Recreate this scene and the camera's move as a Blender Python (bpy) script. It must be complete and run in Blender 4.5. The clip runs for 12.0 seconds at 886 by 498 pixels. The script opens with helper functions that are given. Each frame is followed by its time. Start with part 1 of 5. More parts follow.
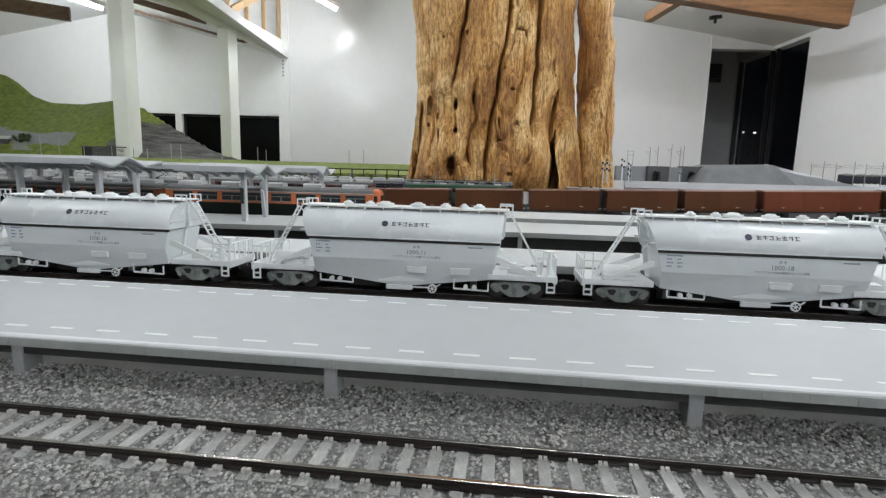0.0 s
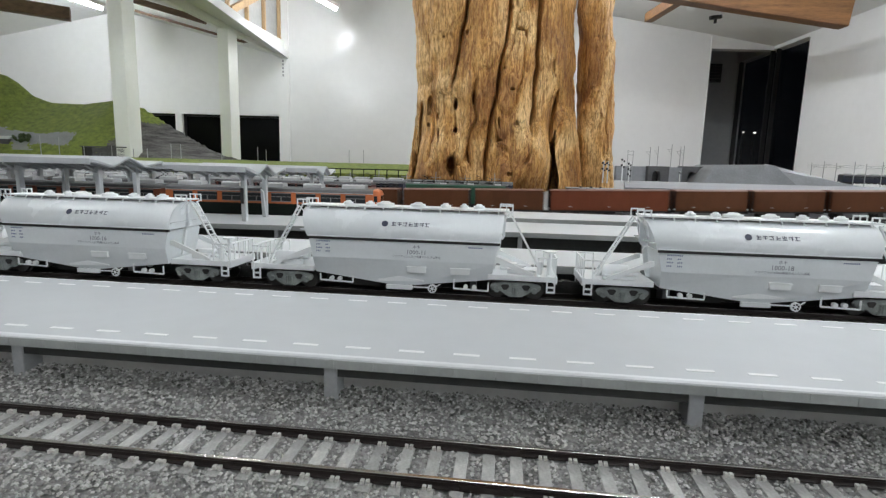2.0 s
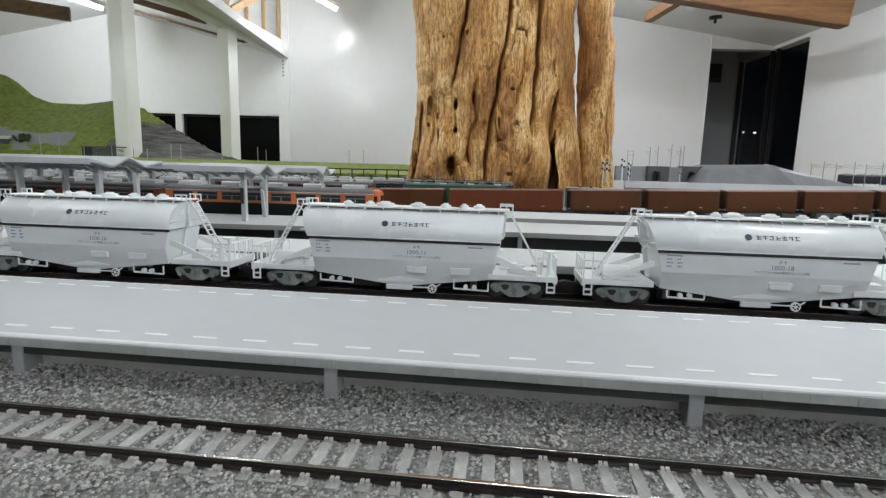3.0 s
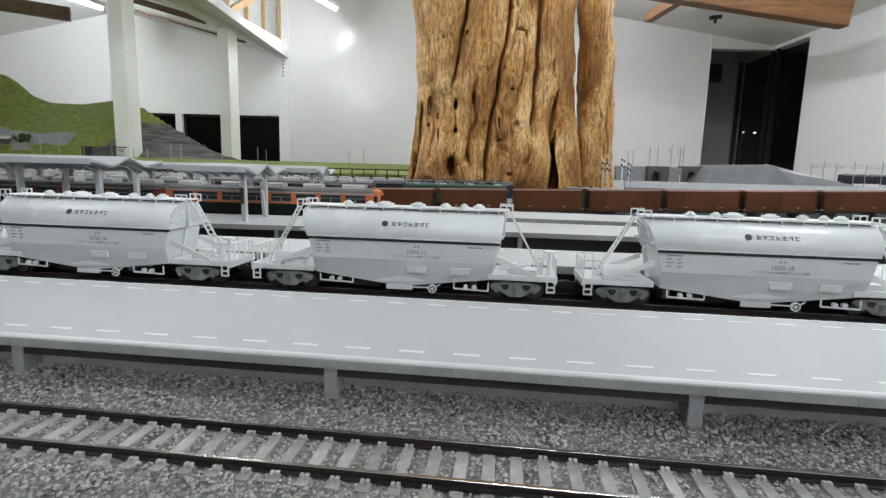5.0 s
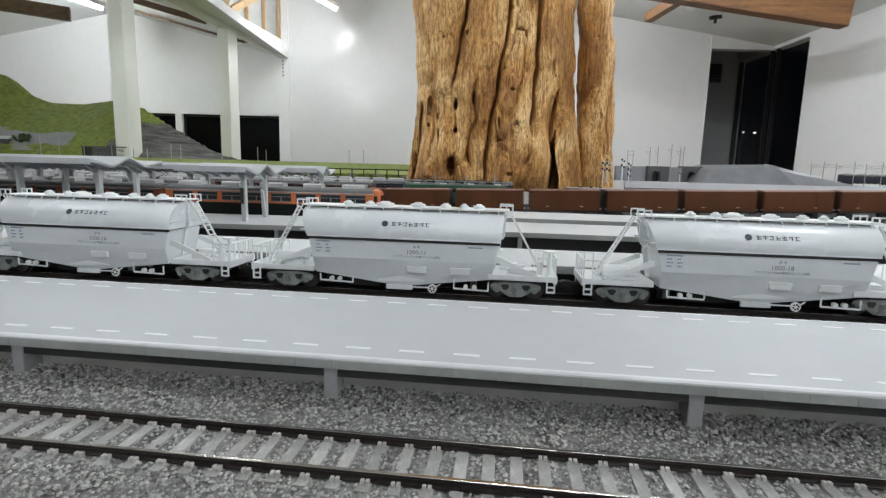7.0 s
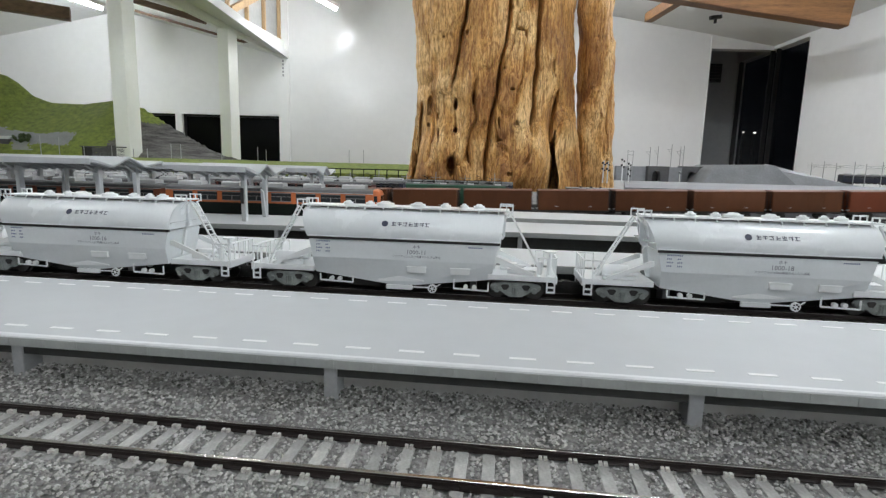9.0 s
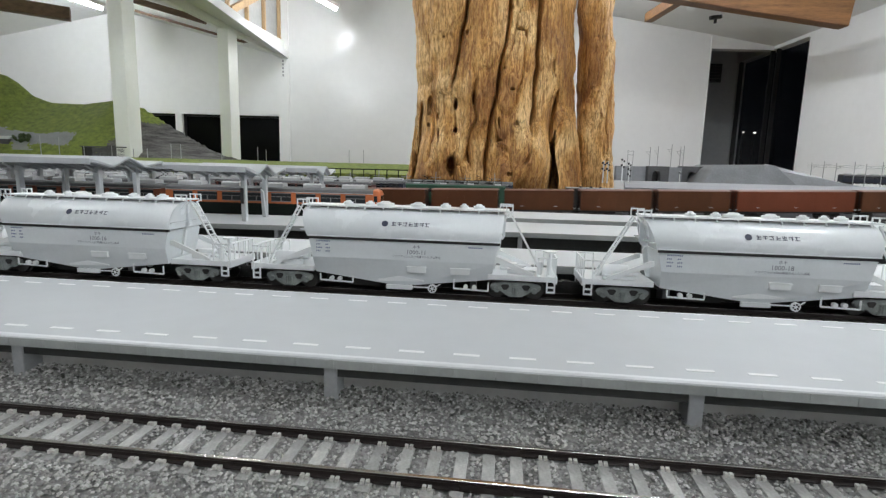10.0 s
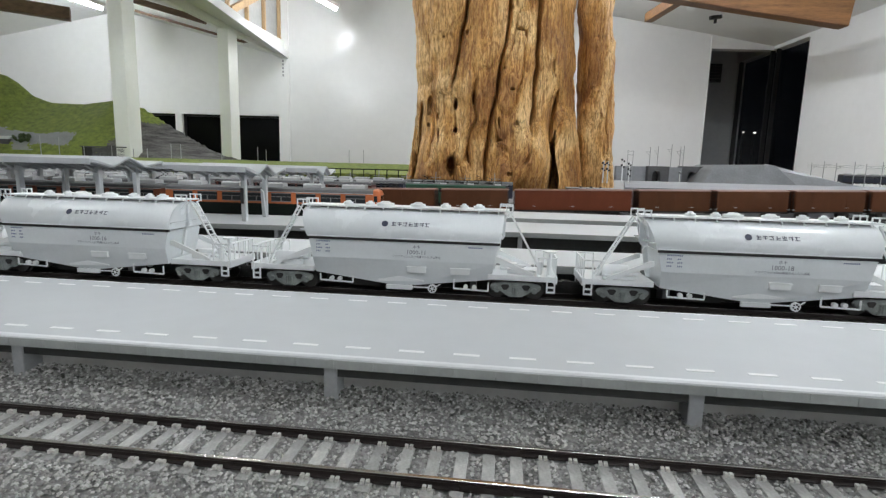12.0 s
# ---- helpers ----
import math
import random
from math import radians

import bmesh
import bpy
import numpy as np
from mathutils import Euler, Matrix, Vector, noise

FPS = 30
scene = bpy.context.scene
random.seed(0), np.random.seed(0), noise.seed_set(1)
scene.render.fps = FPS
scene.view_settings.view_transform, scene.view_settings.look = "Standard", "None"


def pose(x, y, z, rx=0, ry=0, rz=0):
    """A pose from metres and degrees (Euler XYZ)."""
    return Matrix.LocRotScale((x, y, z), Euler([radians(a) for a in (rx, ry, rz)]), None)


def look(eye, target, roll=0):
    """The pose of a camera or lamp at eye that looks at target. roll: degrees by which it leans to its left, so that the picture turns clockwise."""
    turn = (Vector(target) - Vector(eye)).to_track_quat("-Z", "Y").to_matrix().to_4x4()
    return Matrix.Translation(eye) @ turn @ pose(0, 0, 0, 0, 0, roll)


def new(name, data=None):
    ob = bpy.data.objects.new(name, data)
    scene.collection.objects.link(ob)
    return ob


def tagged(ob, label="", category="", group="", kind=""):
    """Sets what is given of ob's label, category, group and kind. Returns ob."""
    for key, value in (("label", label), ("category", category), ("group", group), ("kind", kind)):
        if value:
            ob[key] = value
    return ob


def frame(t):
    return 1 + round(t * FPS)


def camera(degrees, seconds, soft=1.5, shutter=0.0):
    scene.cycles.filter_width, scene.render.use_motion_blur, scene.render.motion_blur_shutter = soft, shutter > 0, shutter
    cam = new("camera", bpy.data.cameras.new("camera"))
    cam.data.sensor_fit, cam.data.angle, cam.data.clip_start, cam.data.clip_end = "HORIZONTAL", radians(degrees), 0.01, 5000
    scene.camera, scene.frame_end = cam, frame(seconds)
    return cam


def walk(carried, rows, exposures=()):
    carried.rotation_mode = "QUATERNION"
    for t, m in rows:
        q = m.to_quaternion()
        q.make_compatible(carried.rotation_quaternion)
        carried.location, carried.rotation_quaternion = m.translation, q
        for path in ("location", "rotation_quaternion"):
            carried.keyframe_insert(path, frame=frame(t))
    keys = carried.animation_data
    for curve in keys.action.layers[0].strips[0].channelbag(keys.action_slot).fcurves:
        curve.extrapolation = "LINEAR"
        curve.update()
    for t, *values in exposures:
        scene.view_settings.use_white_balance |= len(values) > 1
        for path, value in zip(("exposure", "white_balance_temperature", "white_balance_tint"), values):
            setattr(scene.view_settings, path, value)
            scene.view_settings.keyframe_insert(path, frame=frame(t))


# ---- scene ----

# ================= camera =================
YAW, PITCH = 6.593, 8.669
EYE = (0.0, 0.0, 0.0691)
cam = camera(82.02, 12.0, soft=1.3, shutter=0.6)
AIM = (-math.sin(radians(YAW)) * math.cos(radians(PITCH)), math.cos(radians(YAW)) * math.cos(radians(PITCH)), EYE[2] - math.sin(radians(PITCH)))
STAND = look(EYE, AIM, 1.501)
walk(cam, [(0.0, STAND), (12.0, STAND)])

# ================= world, lamps, exposure =================
scene.view_settings.exposure = 0.0
world = bpy.data.worlds.new("night")
scene.world = world
world.use_nodes = True
world.node_tree.nodes["Background"].inputs[0].default_value = (0.02, 0.025, 0.035, 1)
world.node_tree.nodes["Background"].inputs[1].default_value = 0.04

# the room is turned against the tracks by the camera's yaw: X right, Y deep, Z up
ROOM = pose(0, 0, 0, 0, 0, YAW)
FLOOR_Z = -0.95
# x, y, height over the eye, turn and relative glow of each tube lamp
# first two hang in view; nine unseen ones are added for brightness and highlights
TUBES = [(-1.76, 6.86, 2.17, -20, 0.65), (-4.685, 6.43, 1.98, -18, 1.25), (-1.62, 3.0, 2.5, -8, 1.0), (1.9, 3.4, 2.0, -8, 1.0), (1.4, 0.15, 2.1, 84, 1.0), (-2.8, -0.05, 2.25, 84, 1.0),
         (-4.6, 2.0, 1.5, -8, 1.2), (2.65, 3.2, 1.98, 40, 1.05), (1.5, 6.6, 2.32, -8, 1.0), (0.1, -2.6, 2.4, 82, 1.0), (2.2, -2.6, 2.0, -8, 1.0)]
TUBE_GLOW = 157.0


# ================= materials =================
def material(name, base, rough=0.5, metal=0.0, var=0.0, scale=20.0, bump=0.0, bump_scale=None, spread=0.0, coat=0.0, detail=4.0, dark=None, stretch=None):
    """Noise at two scales varies the colour; fine noise makes relief. spread: difference from object to object."""
    m = bpy.data.materials.new(name)
    m.use_nodes = True
    nt = m.node_tree
    b = nt.nodes["Principled BSDF"]
    b.inputs["Base Color"].default_value = (*base, 1)
    b.inputs["Roughness"].default_value = rough
    b.inputs["Metallic"].default_value = metal
    b.inputs["Coat Weight"].default_value = coat
    b.inputs["Coat Roughness"].default_value = 0.11
    tc = nt.nodes.new("ShaderNodeTexCoord")
    vec = tc.outputs["Object"]
    if stretch:
        mp = nt.nodes.new("ShaderNodeMapping")
        mp.inputs["Scale"].default_value = stretch
        nt.links.new(vec, mp.inputs["Vector"])
        vec = mp.outputs["Vector"]
    col = None
    if var > 0:
        n1 = nt.nodes.new("ShaderNodeTexNoise")
        n1.inputs["Scale"].default_value = scale
        n1.inputs["Detail"].default_value = detail
        nt.links.new(vec, n1.inputs["Vector"])
        n2 = nt.nodes.new("ShaderNodeTexNoise")
        n2.inputs["Scale"].default_value = scale * 9
        n2.inputs["Detail"].default_value = 2
        nt.links.new(vec, n2.inputs["Vector"])
        mixn = nt.nodes.new("ShaderNodeMix")
        mixn.inputs[0].default_value = 0.4
        nt.links.new(n1.outputs["Fac"], mixn.inputs[2])
        nt.links.new(n2.outputs["Fac"], mixn.inputs[3])
        ramp = nt.nodes.new("ShaderNodeValToRGB")
        lo = dark if dark else tuple(c * (1 - var) for c in base)
        hi = tuple(min(1, c * (1 + var)) for c in base)
        ramp.color_ramp.elements[0].position, ramp.color_ramp.elements[0].color = 0.32, (*lo, 1)
        ramp.color_ramp.elements[1].position, ramp.color_ramp.elements[1].color = 0.68, (*hi, 1)
        nt.links.new(mixn.outputs[0], ramp.inputs[0])
        col = ramp.outputs[0]
        rr = nt.nodes.new("ShaderNodeMapRange")
        rr.inputs["To Min"].default_value, rr.inputs["To Max"].default_value = max(0, rough - 0.08), min(1, rough + 0.08)
        nt.links.new(n1.outputs["Fac"], rr.inputs["Value"])
        nt.links.new(rr.outputs[0], b.inputs["Roughness"])
    if spread > 0:
        oi = nt.nodes.new("ShaderNodeObjectInfo")
        mr = nt.nodes.new("ShaderNodeMapRange")
        mr.inputs["To Min"].default_value, mr.inputs["To Max"].default_value = 1 - spread, 1 + spread
        nt.links.new(oi.outputs["Random"], mr.inputs["Value"])
        hsv = nt.nodes.new("ShaderNodeHueSaturation")
        nt.links.new(mr.outputs[0], hsv.inputs["Value"])
        if col:
            nt.links.new(col, hsv.inputs["Color"])
        else:
            hsv.inputs["Color"].default_value = (*base, 1)
        col = hsv.outputs[0]
    if col:
        nt.links.new(col, b.inputs["Base Color"])
    if bump > 0:
        n3 = nt.nodes.new("ShaderNodeTexNoise")
        n3.inputs["Scale"].default_value = bump_scale or scale * 6
        n3.inputs["Detail"].default_value = 5
        nt.links.new(vec, n3.inputs["Vector"])
        bp = nt.nodes.new("ShaderNodeBump")
        bp.inputs["Strength"].default_value = 0.6
        bp.inputs["Distance"].default_value = bump
        nt.links.new(n3.outputs["Fac"], bp.inputs["Height"])
        nt.links.new(bp.outputs[0], b.inputs["Normal"])
    return m


def glowing(name, colour, strength):
    m = bpy.data.materials.new(name)
    m.use_nodes = True
    b = m.node_tree.nodes["Principled BSDF"]
    b.inputs["Base Color"].default_value = (0.8, 0.8, 0.8, 1)
    b.inputs["Emission Color"].default_value = (*colour, 1)
    b.inputs["Emission Strength"].default_value = strength
    return m


M = {}
M["wall"] = material("wall_paint", (0.80, 0.80, 0.80), 0.85, var=0.03, scale=1.2, bump=0.0006, bump_scale=160)
M["gloss_wall"] = material("satin_wall_paint", (0.77, 0.77, 0.77), 0.19, var=0.03, scale=1.2)
M["ceiling"] = material("ceiling_paint", (0.76, 0.77, 0.76), 0.9, var=0.03, scale=1.0, bump=0.0006, bump_scale=120)
M["column"] = material("cream_gloss_paint", (0.80, 0.81, 0.76), 0.45, var=0.03, scale=3, bump=0.0003, bump_scale=60)
M["beam_wood"] = material("stained_glulam", (0.20, 0.094, 0.035), 0.5, var=0.45, scale=2.2, bump=0.0006, bump_scale=40, stretch=(1, 14, 14))
M["dark_timber"] = material("dark_rafter_wood", (0.13, 0.075, 0.045), 0.65, var=0.4, scale=3, bump=0.0006, bump_scale=40, stretch=(1, 10, 10))
M["stud_wood"] = material("pine_studs", (0.48, 0.33, 0.18), 0.6, var=0.3, scale=4, bump=0.0005, bump_scale=60, stretch=(9, 9, 1))
M["floor"] = material("floor_boards", (0.22, 0.16, 0.11), 0.5, var=0.25, scale=2, bump=0.0005, stretch=(1, 8, 1))
M["night_glass"] = material("night_window_glass", (0.003, 0.0032, 0.0034), 0.28)
M["night_glass"].node_tree.nodes["Principled BSDF"].inputs["Specular IOR Level"].default_value = 0.06
M["clear_glass"] = material("clear_window_glass", (1, 1, 1), 0.0)
M["clear_glass"].node_tree.nodes["Principled BSDF"].inputs["Transmission Weight"].default_value = 1.0
M["clear_glass"].node_tree.nodes["Principled BSDF"].inputs["IOR"].default_value = 1.2
M["yard_lamp"] = glowing("glass_spot_glow", (1.0, 0.98, 0.92), 1.6)
M["asphalt"] = material("night_asphalt", (0.03, 0.03, 0.031), 0.8, var=0.3, scale=4, bump=0.002, bump_scale=60)
M["frame_black"] = material("black_aluminium", (0.016, 0.016, 0.017), 0.4, metal=0.3)
M["recess_pale"] = material("pale_grey_panel", (0.42, 0.42, 0.41), 0.9, var=0.1, scale=2)
# one grey for all recess surfaces, darker than the hall walls
M["recess"] = material("recess_grey", (0.25, 0.26, 0.272), 0.8, var=0.08, scale=2)
M["lamp_body"] = material("lamp_enamel", (0.8, 0.8, 0.8), 0.4)
TUBE_MATERIAL = {g: glowing("fluorescent_glow", (0.955, 1.0, 1.045), TUBE_GLOW * g) for g in sorted({t[4] for t in TUBES})}
M["black"] = material("satin_black", (0.012, 0.012, 0.012), 0.5, var=0.3, scale=60)
M["board"] = material("layout_board_grey", (0.20, 0.20, 0.20), 0.8, var=0.3, scale=12, bump=0.0008, bump_scale=500)
M["ballast"] = material("ballast_bed", (0.20, 0.197, 0.19), 0.95, var=0.6, scale=110, bump=0.0012, bump_scale=420)
M["dark_ballast"] = material("dark_ballast_bed", (0.05, 0.05, 0.05), 0.95, var=0.6, scale=140, bump=0.001, bump_scale=450)
M["dark_sleeper"] = material("dark_wooden_sleeper", (0.035, 0.033, 0.031), 0.85, var=0.3, scale=120)
M["sleeper"] = material("concrete_sleeper", (0.32, 0.32, 0.306), 0.4, var=0.3, scale=160, spread=0.2, bump=0.0001, bump_scale=900)
M["clip"] = material("pale_rail_clip", (0.50, 0.49, 0.46), 0.5, var=0.2, scale=300)
M["rail"] = material("rusty_rail", (0.018, 0.012, 0.010), 0.6, metal=0.2, var=0.4, scale=120)
M["rail_head"] = material("polished_rail_head", (0.46, 0.45, 0.43), 0.2, metal=1.0, var=0.25, scale=40)
M["plat_top"] = material("platform_top_grey", (0.445, 0.465, 0.48), 0.58, var=0.035, scale=9, bump=0.00004, bump_scale=300)
M["plat_edge"] = material("platform_edge_white", (0.62, 0.64, 0.65), 0.4, var=0.04, scale=30)
M["plat_face"] = material("platform_face_grey", (0.30, 0.315, 0.305), 0.55, var=0.12, scale=60, spread=0.06)
M["plat_wall"] = material("platform_wall_grey", (0.50, 0.50, 0.485), 0.7, var=0.1, scale=60)
# near-black colour holds the shade below the platform edges
M["plat_under_shade"] = material("platform_under_shade", (0.035, 0.037, 0.034), 0.7, var=0.2, scale=40)
M["plat_post"] = material("platform_post_grey", (0.30, 0.31, 0.315), 0.6, var=0.12, scale=80)
M["plat_far"] = material("far_platform_top", (0.60, 0.62, 0.63), 0.5, var=0.04, scale=12)
M["grey_bed"] = material("grey_trackbed", (0.19, 0.19, 0.188), 0.95, var=0.4, scale=140, bump=0.0008, bump_scale=450)
M["dash"] = material("white_line_paint", (0.72, 0.73, 0.73), 0.55)
M["hop_up"] = material("hopper_pale_paint", (0.76, 0.795, 0.81), 0.26, var=0.03, scale=60, coat=0.9)
M["hop_low"] = material("hopper_grey_paint", (0.70, 0.735, 0.75), 0.32, var=0.04, scale=60, coat=0.1)
M["hop_white"] = material("hopper_white_fittings", (0.80, 0.825, 0.83), 0.35, var=0.03, scale=100)
M["print_blue"] = material("pale_blue_print", (0.20, 0.24, 0.36), 0.5)
M["bogie"] = material("bogie_grey_plastic", (0.20, 0.22, 0.212), 0.6, var=0.5, scale=200)
M["wheel"] = material("dark_wheel_metal", (0.06, 0.058, 0.055), 0.4, metal=0.6, var=0.3, scale=200)
M["print_grey"] = material("worn_grey_print", (0.15, 0.16, 0.20), 0.5, var=0.4, scale=900)
M["ink"] = material("navy_print", (0.045, 0.05, 0.085), 0.5)
M["brown"] = material("wagon_brown", (0.100, 0.036, 0.0145), 0.7, var=0.12, scale=60, spread=0.10)
M["red_brown"] = material("wagon_red_brown", (0.155, 0.041, 0.018), 0.7, var=0.10, scale=60, spread=0.04)
M["wagon_roof"] = material("wagon_roof_brown", (0.19, 0.10, 0.075), 0.5, var=0.15, scale=60)
M["under"] = material("underframe_black", (0.018, 0.017, 0.016), 0.6, var=0.3, scale=150)
M["orange"] = material("railcar_orange", (0.50, 0.125, 0.030), 0.4, var=0.08, scale=60)
M["dgreen"] = material("railcar_dark_green", (0.006, 0.010, 0.007), 0.65, var=0.15, scale=60)
M["maroon"] = material("railcar_maroon", (0.12, 0.035, 0.028), 0.4, var=0.15, scale=60)
M["dull_orange"] = material("railcar_dull_orange", (0.17, 0.048, 0.022), 0.45, var=0.15, scale=60)
M["cargrey"] = material("railcar_roof_grey", (0.12, 0.122, 0.122), 0.6, var=0.15, scale=90)
M["silver"] = material("railcar_silver", (0.15, 0.153, 0.157), 0.4, metal=0.3, var=0.08, scale=60)
M["unit"] = material("roof_unit_light_grey", (0.48, 0.49, 0.49), 0.5, var=0.1, scale=90)
M["sash"] = material("dull_silver_sash", (0.22, 0.215, 0.21), 0.4, metal=0.4, var=0.2, scale=90)
M["glass"] = material("dark_car_glass", (0.02, 0.022, 0.025), 0.12)
M["loco_green"] = material("loco_green", (0.020, 0.085, 0.048), 0.45, var=0.15, scale=70)
M["blue"] = material("coach_dark_blue", (0.011, 0.015, 0.034), 0.35, var=0.1, scale=60)
M["canopy"] = material("canopy_roof_grey", (0.43, 0.45, 0.46), 0.5, var=0.06, scale=50)
M["canopy_under"] = material("canopy_purlin_grey", (0.27, 0.28, 0.285), 0.6, var=0.1, scale=80)
M["canopy_post"] = material("canopy_post_white", (0.52, 0.54, 0.55), 0.45, var=0.05, scale=60)
M["grass"] = material("static_grass", (0.19, 0.225, 0.043), 0.95, var=0.35, scale=24, bump=0.012, bump_scale=75, dark=(0.085, 0.115, 0.026))
M["bush"] = material("bush_foliage", (0.05, 0.075, 0.028), 0.9, var=0.5, scale=40, bump=0.004, bump_scale=120)
M["rock"] = material("grey_scree", (0.105, 0.100, 0.097), 0.95, var=0.8, scale=3.4, bump=0.010, bump_scale=16, stretch=(1.6, 1.6, 12), dark=(0.014, 0.014, 0.013))
M["road"] = material("grey_hill_paint", (0.27, 0.275, 0.29), 0.8, var=0.15, scale=9, bump=0.001, bump_scale=200)
M["portal"] = material("tunnel_concrete", (0.10, 0.10, 0.103), 0.85, var=0.25, scale=30, bump=0.0008, bump_scale=200)
M["mound"] = material("mound_dark_grey", (0.185, 0.19, 0.20), 0.85, var=0.18, scale=14, bump=0.001, bump_scale=220)
M["mast"] = material("mast_grey", (0.34, 0.35, 0.35), 0.5)
M["signal"] = material("signal_black", (0.02, 0.02, 0.02), 0.4)


def stone_chips(name, lo, hi):
    """Every chip its own grey."""
    m = material(name, hi, 0.9, bump=0.0002, bump_scale=900)
    nt = m.node_tree
    g = nt.nodes.new("ShaderNodeNewGeometry")
    r = nt.nodes.new("ShaderNodeValToRGB")
    r.color_ramp.elements[0].color, r.color_ramp.elements[1].color = (*lo, 1), (*hi, 1)
    nt.links.new(g.outputs["Random Per Island"], r.inputs[0])
    nt.links.new(r.outputs[0], nt.nodes["Principled BSDF"].inputs["Base Color"])
    return m


M["chip_island"] = stone_chips("ballast_chips_mixed", (0.16, 0.157, 0.15), (0.50, 0.495, 0.475))
# darker greys mix moss with the shade under the platform overhang
M["chip_dark"] = stone_chips("moss_and_shade_chips", (0.05, 0.052, 0.045), (0.30, 0.30, 0.28))


def old_wood(name):
    m = bpy.data.materials.new(name)
    m.use_nodes = True
    nt = m.node_tree
    b = nt.nodes["Principled BSDF"]
    b.inputs["Roughness"].default_value = 0.55
    tc = nt.nodes.new("ShaderNodeTexCoord")

    def streaks(scale, stretch, detail, twist):
        mp = nt.nodes.new("ShaderNodeMapping")
        mp.inputs["Scale"].default_value = stretch
        nt.links.new(tc.outputs["Object"], mp.inputs["Vector"])
        n = nt.nodes.new("ShaderNodeTexNoise")
        n.inputs["Scale"].default_value, n.inputs["Detail"].default_value, n.inputs["Distortion"].default_value = scale, detail, twist
        nt.links.new(mp.outputs[0], n.inputs["Vector"])
        return n.outputs["Fac"]

    broad, fibre, spots = streaks(4.6, (1, 1, 0.55), 9, 1.0), streaks(58, (1, 1, 0.10), 8, 1.8), streaks(34, (1, 1, 0.40), 6, 1.4)
    ramp = nt.nodes.new("ShaderNodeValToRGB")
    e = ramp.color_ramp.elements
    e[0].position, e[0].color = 0.33, (0.27, 0.105, 0.026, 1)
    e[1].position, e[1].color = 0.62, (0.93, 0.66, 0.31, 1)
    mid = ramp.color_ramp.elements.new(0.50)
    mid.color = (0.69, 0.39, 0.124, 1)
    nt.links.new(broad, ramp.inputs[0])
    lines = nt.nodes.new("ShaderNodeValToRGB")
    lines.color_ramp.elements[0].position, lines.color_ramp.elements[0].color = 0.36, (0.45, 0.28, 0.14, 1)
    lines.color_ramp.elements[1].position, lines.color_ramp.elements[1].color = 0.49, (1, 1, 1, 1)
    nt.links.new(fibre, lines.inputs[0])
    mul = nt.nodes.new("ShaderNodeMix")
    mul.data_type, mul.blend_type = "RGBA", "MULTIPLY"
    mul.inputs[0].default_value = 0.8
    nt.links.new(ramp.outputs[0], mul.inputs[6])
    grit = nt.nodes.new("ShaderNodeValToRGB")
    grit.color_ramp.elements[0].position, grit.color_ramp.elements[0].color = 0.36, (0.54, 0.39, 0.25, 1)
    grit.color_ramp.elements[1].position, grit.color_ramp.elements[1].color = 0.56, (1.08, 1.08, 1.08, 1)
    nt.links.new(streaks(120, (1, 1, 0.24), 4, 0.8), grit.inputs[0])
    both = nt.nodes.new("ShaderNodeMix")
    both.data_type, both.blend_type = "RGBA", "MULTIPLY"
    both.inputs[0].default_value = 1.0
    nt.links.new(lines.outputs[0], both.inputs[6])
    nt.links.new(grit.outputs[0], both.inputs[7])
    nt.links.new(both.outputs[2], mul.inputs[7])
    spot = nt.nodes.new("ShaderNodeValToRGB")
    spot.color_ramp.elements[0].position, spot.color_ramp.elements[1].position = 0.62, 0.69
    nt.links.new(spots, spot.inputs[0])
    stain = nt.nodes.new("ShaderNodeMix")
    stain.data_type = "RGBA"
    stain.inputs[7].default_value = (0.09, 0.035, 0.012, 1)
    half = nt.nodes.new("ShaderNodeMath")
    half.operation = "MULTIPLY"
    half.inputs[1].default_value = 0.4
    nt.links.new(spot.outputs[0], half.inputs[0])
    nt.links.new(half.outputs[0], stain.inputs[0])
    nt.links.new(mul.outputs[2], stain.inputs[6])
    nt.links.new(stain.outputs[2], b.inputs["Base Color"])
    bump = nt.nodes.new("ShaderNodeBump")
    bump.inputs["Strength"].default_value, bump.inputs["Distance"].default_value = 0.9, 0.010
    nt.links.new(fibre, bump.inputs["Height"])
    lumps = streaks(17, (1, 1, 0.7), 9, 0.7)
    coarse = nt.nodes.new("ShaderNodeBump")
    coarse.inputs["Strength"].default_value, coarse.inputs["Distance"].default_value = 0.8, 0.018
    nt.links.new(lumps, coarse.inputs["Height"])
    nt.links.new(coarse.outputs[0], bump.inputs["Normal"])
    nt.links.new(bump.outputs[0], b.inputs["Normal"])
    return m


M["tree"] = old_wood("peeled_old_wood")


for k in ("brown", "red_brown", "wagon_roof", "dull_orange", "dgreen"):
    M[k].node_tree.nodes["Principled BSDF"].inputs["Specular IOR Level"].default_value = 0.2


# ================= mesh helpers =================
def box(bm, x0, x1, y0, y1, z0, z1):
    v = [bm.verts.new((x, y, z)) for z in (z0, z1) for y in (y0, y1) for x in (x0, x1)]
    for f in ((0, 2, 3, 1), (4, 5, 7, 6), (0, 1, 5, 4), (2, 6, 7, 3), (0, 4, 6, 2), (1, 3, 7, 5)):
        bm.faces.new([v[i] for i in f])
    return v


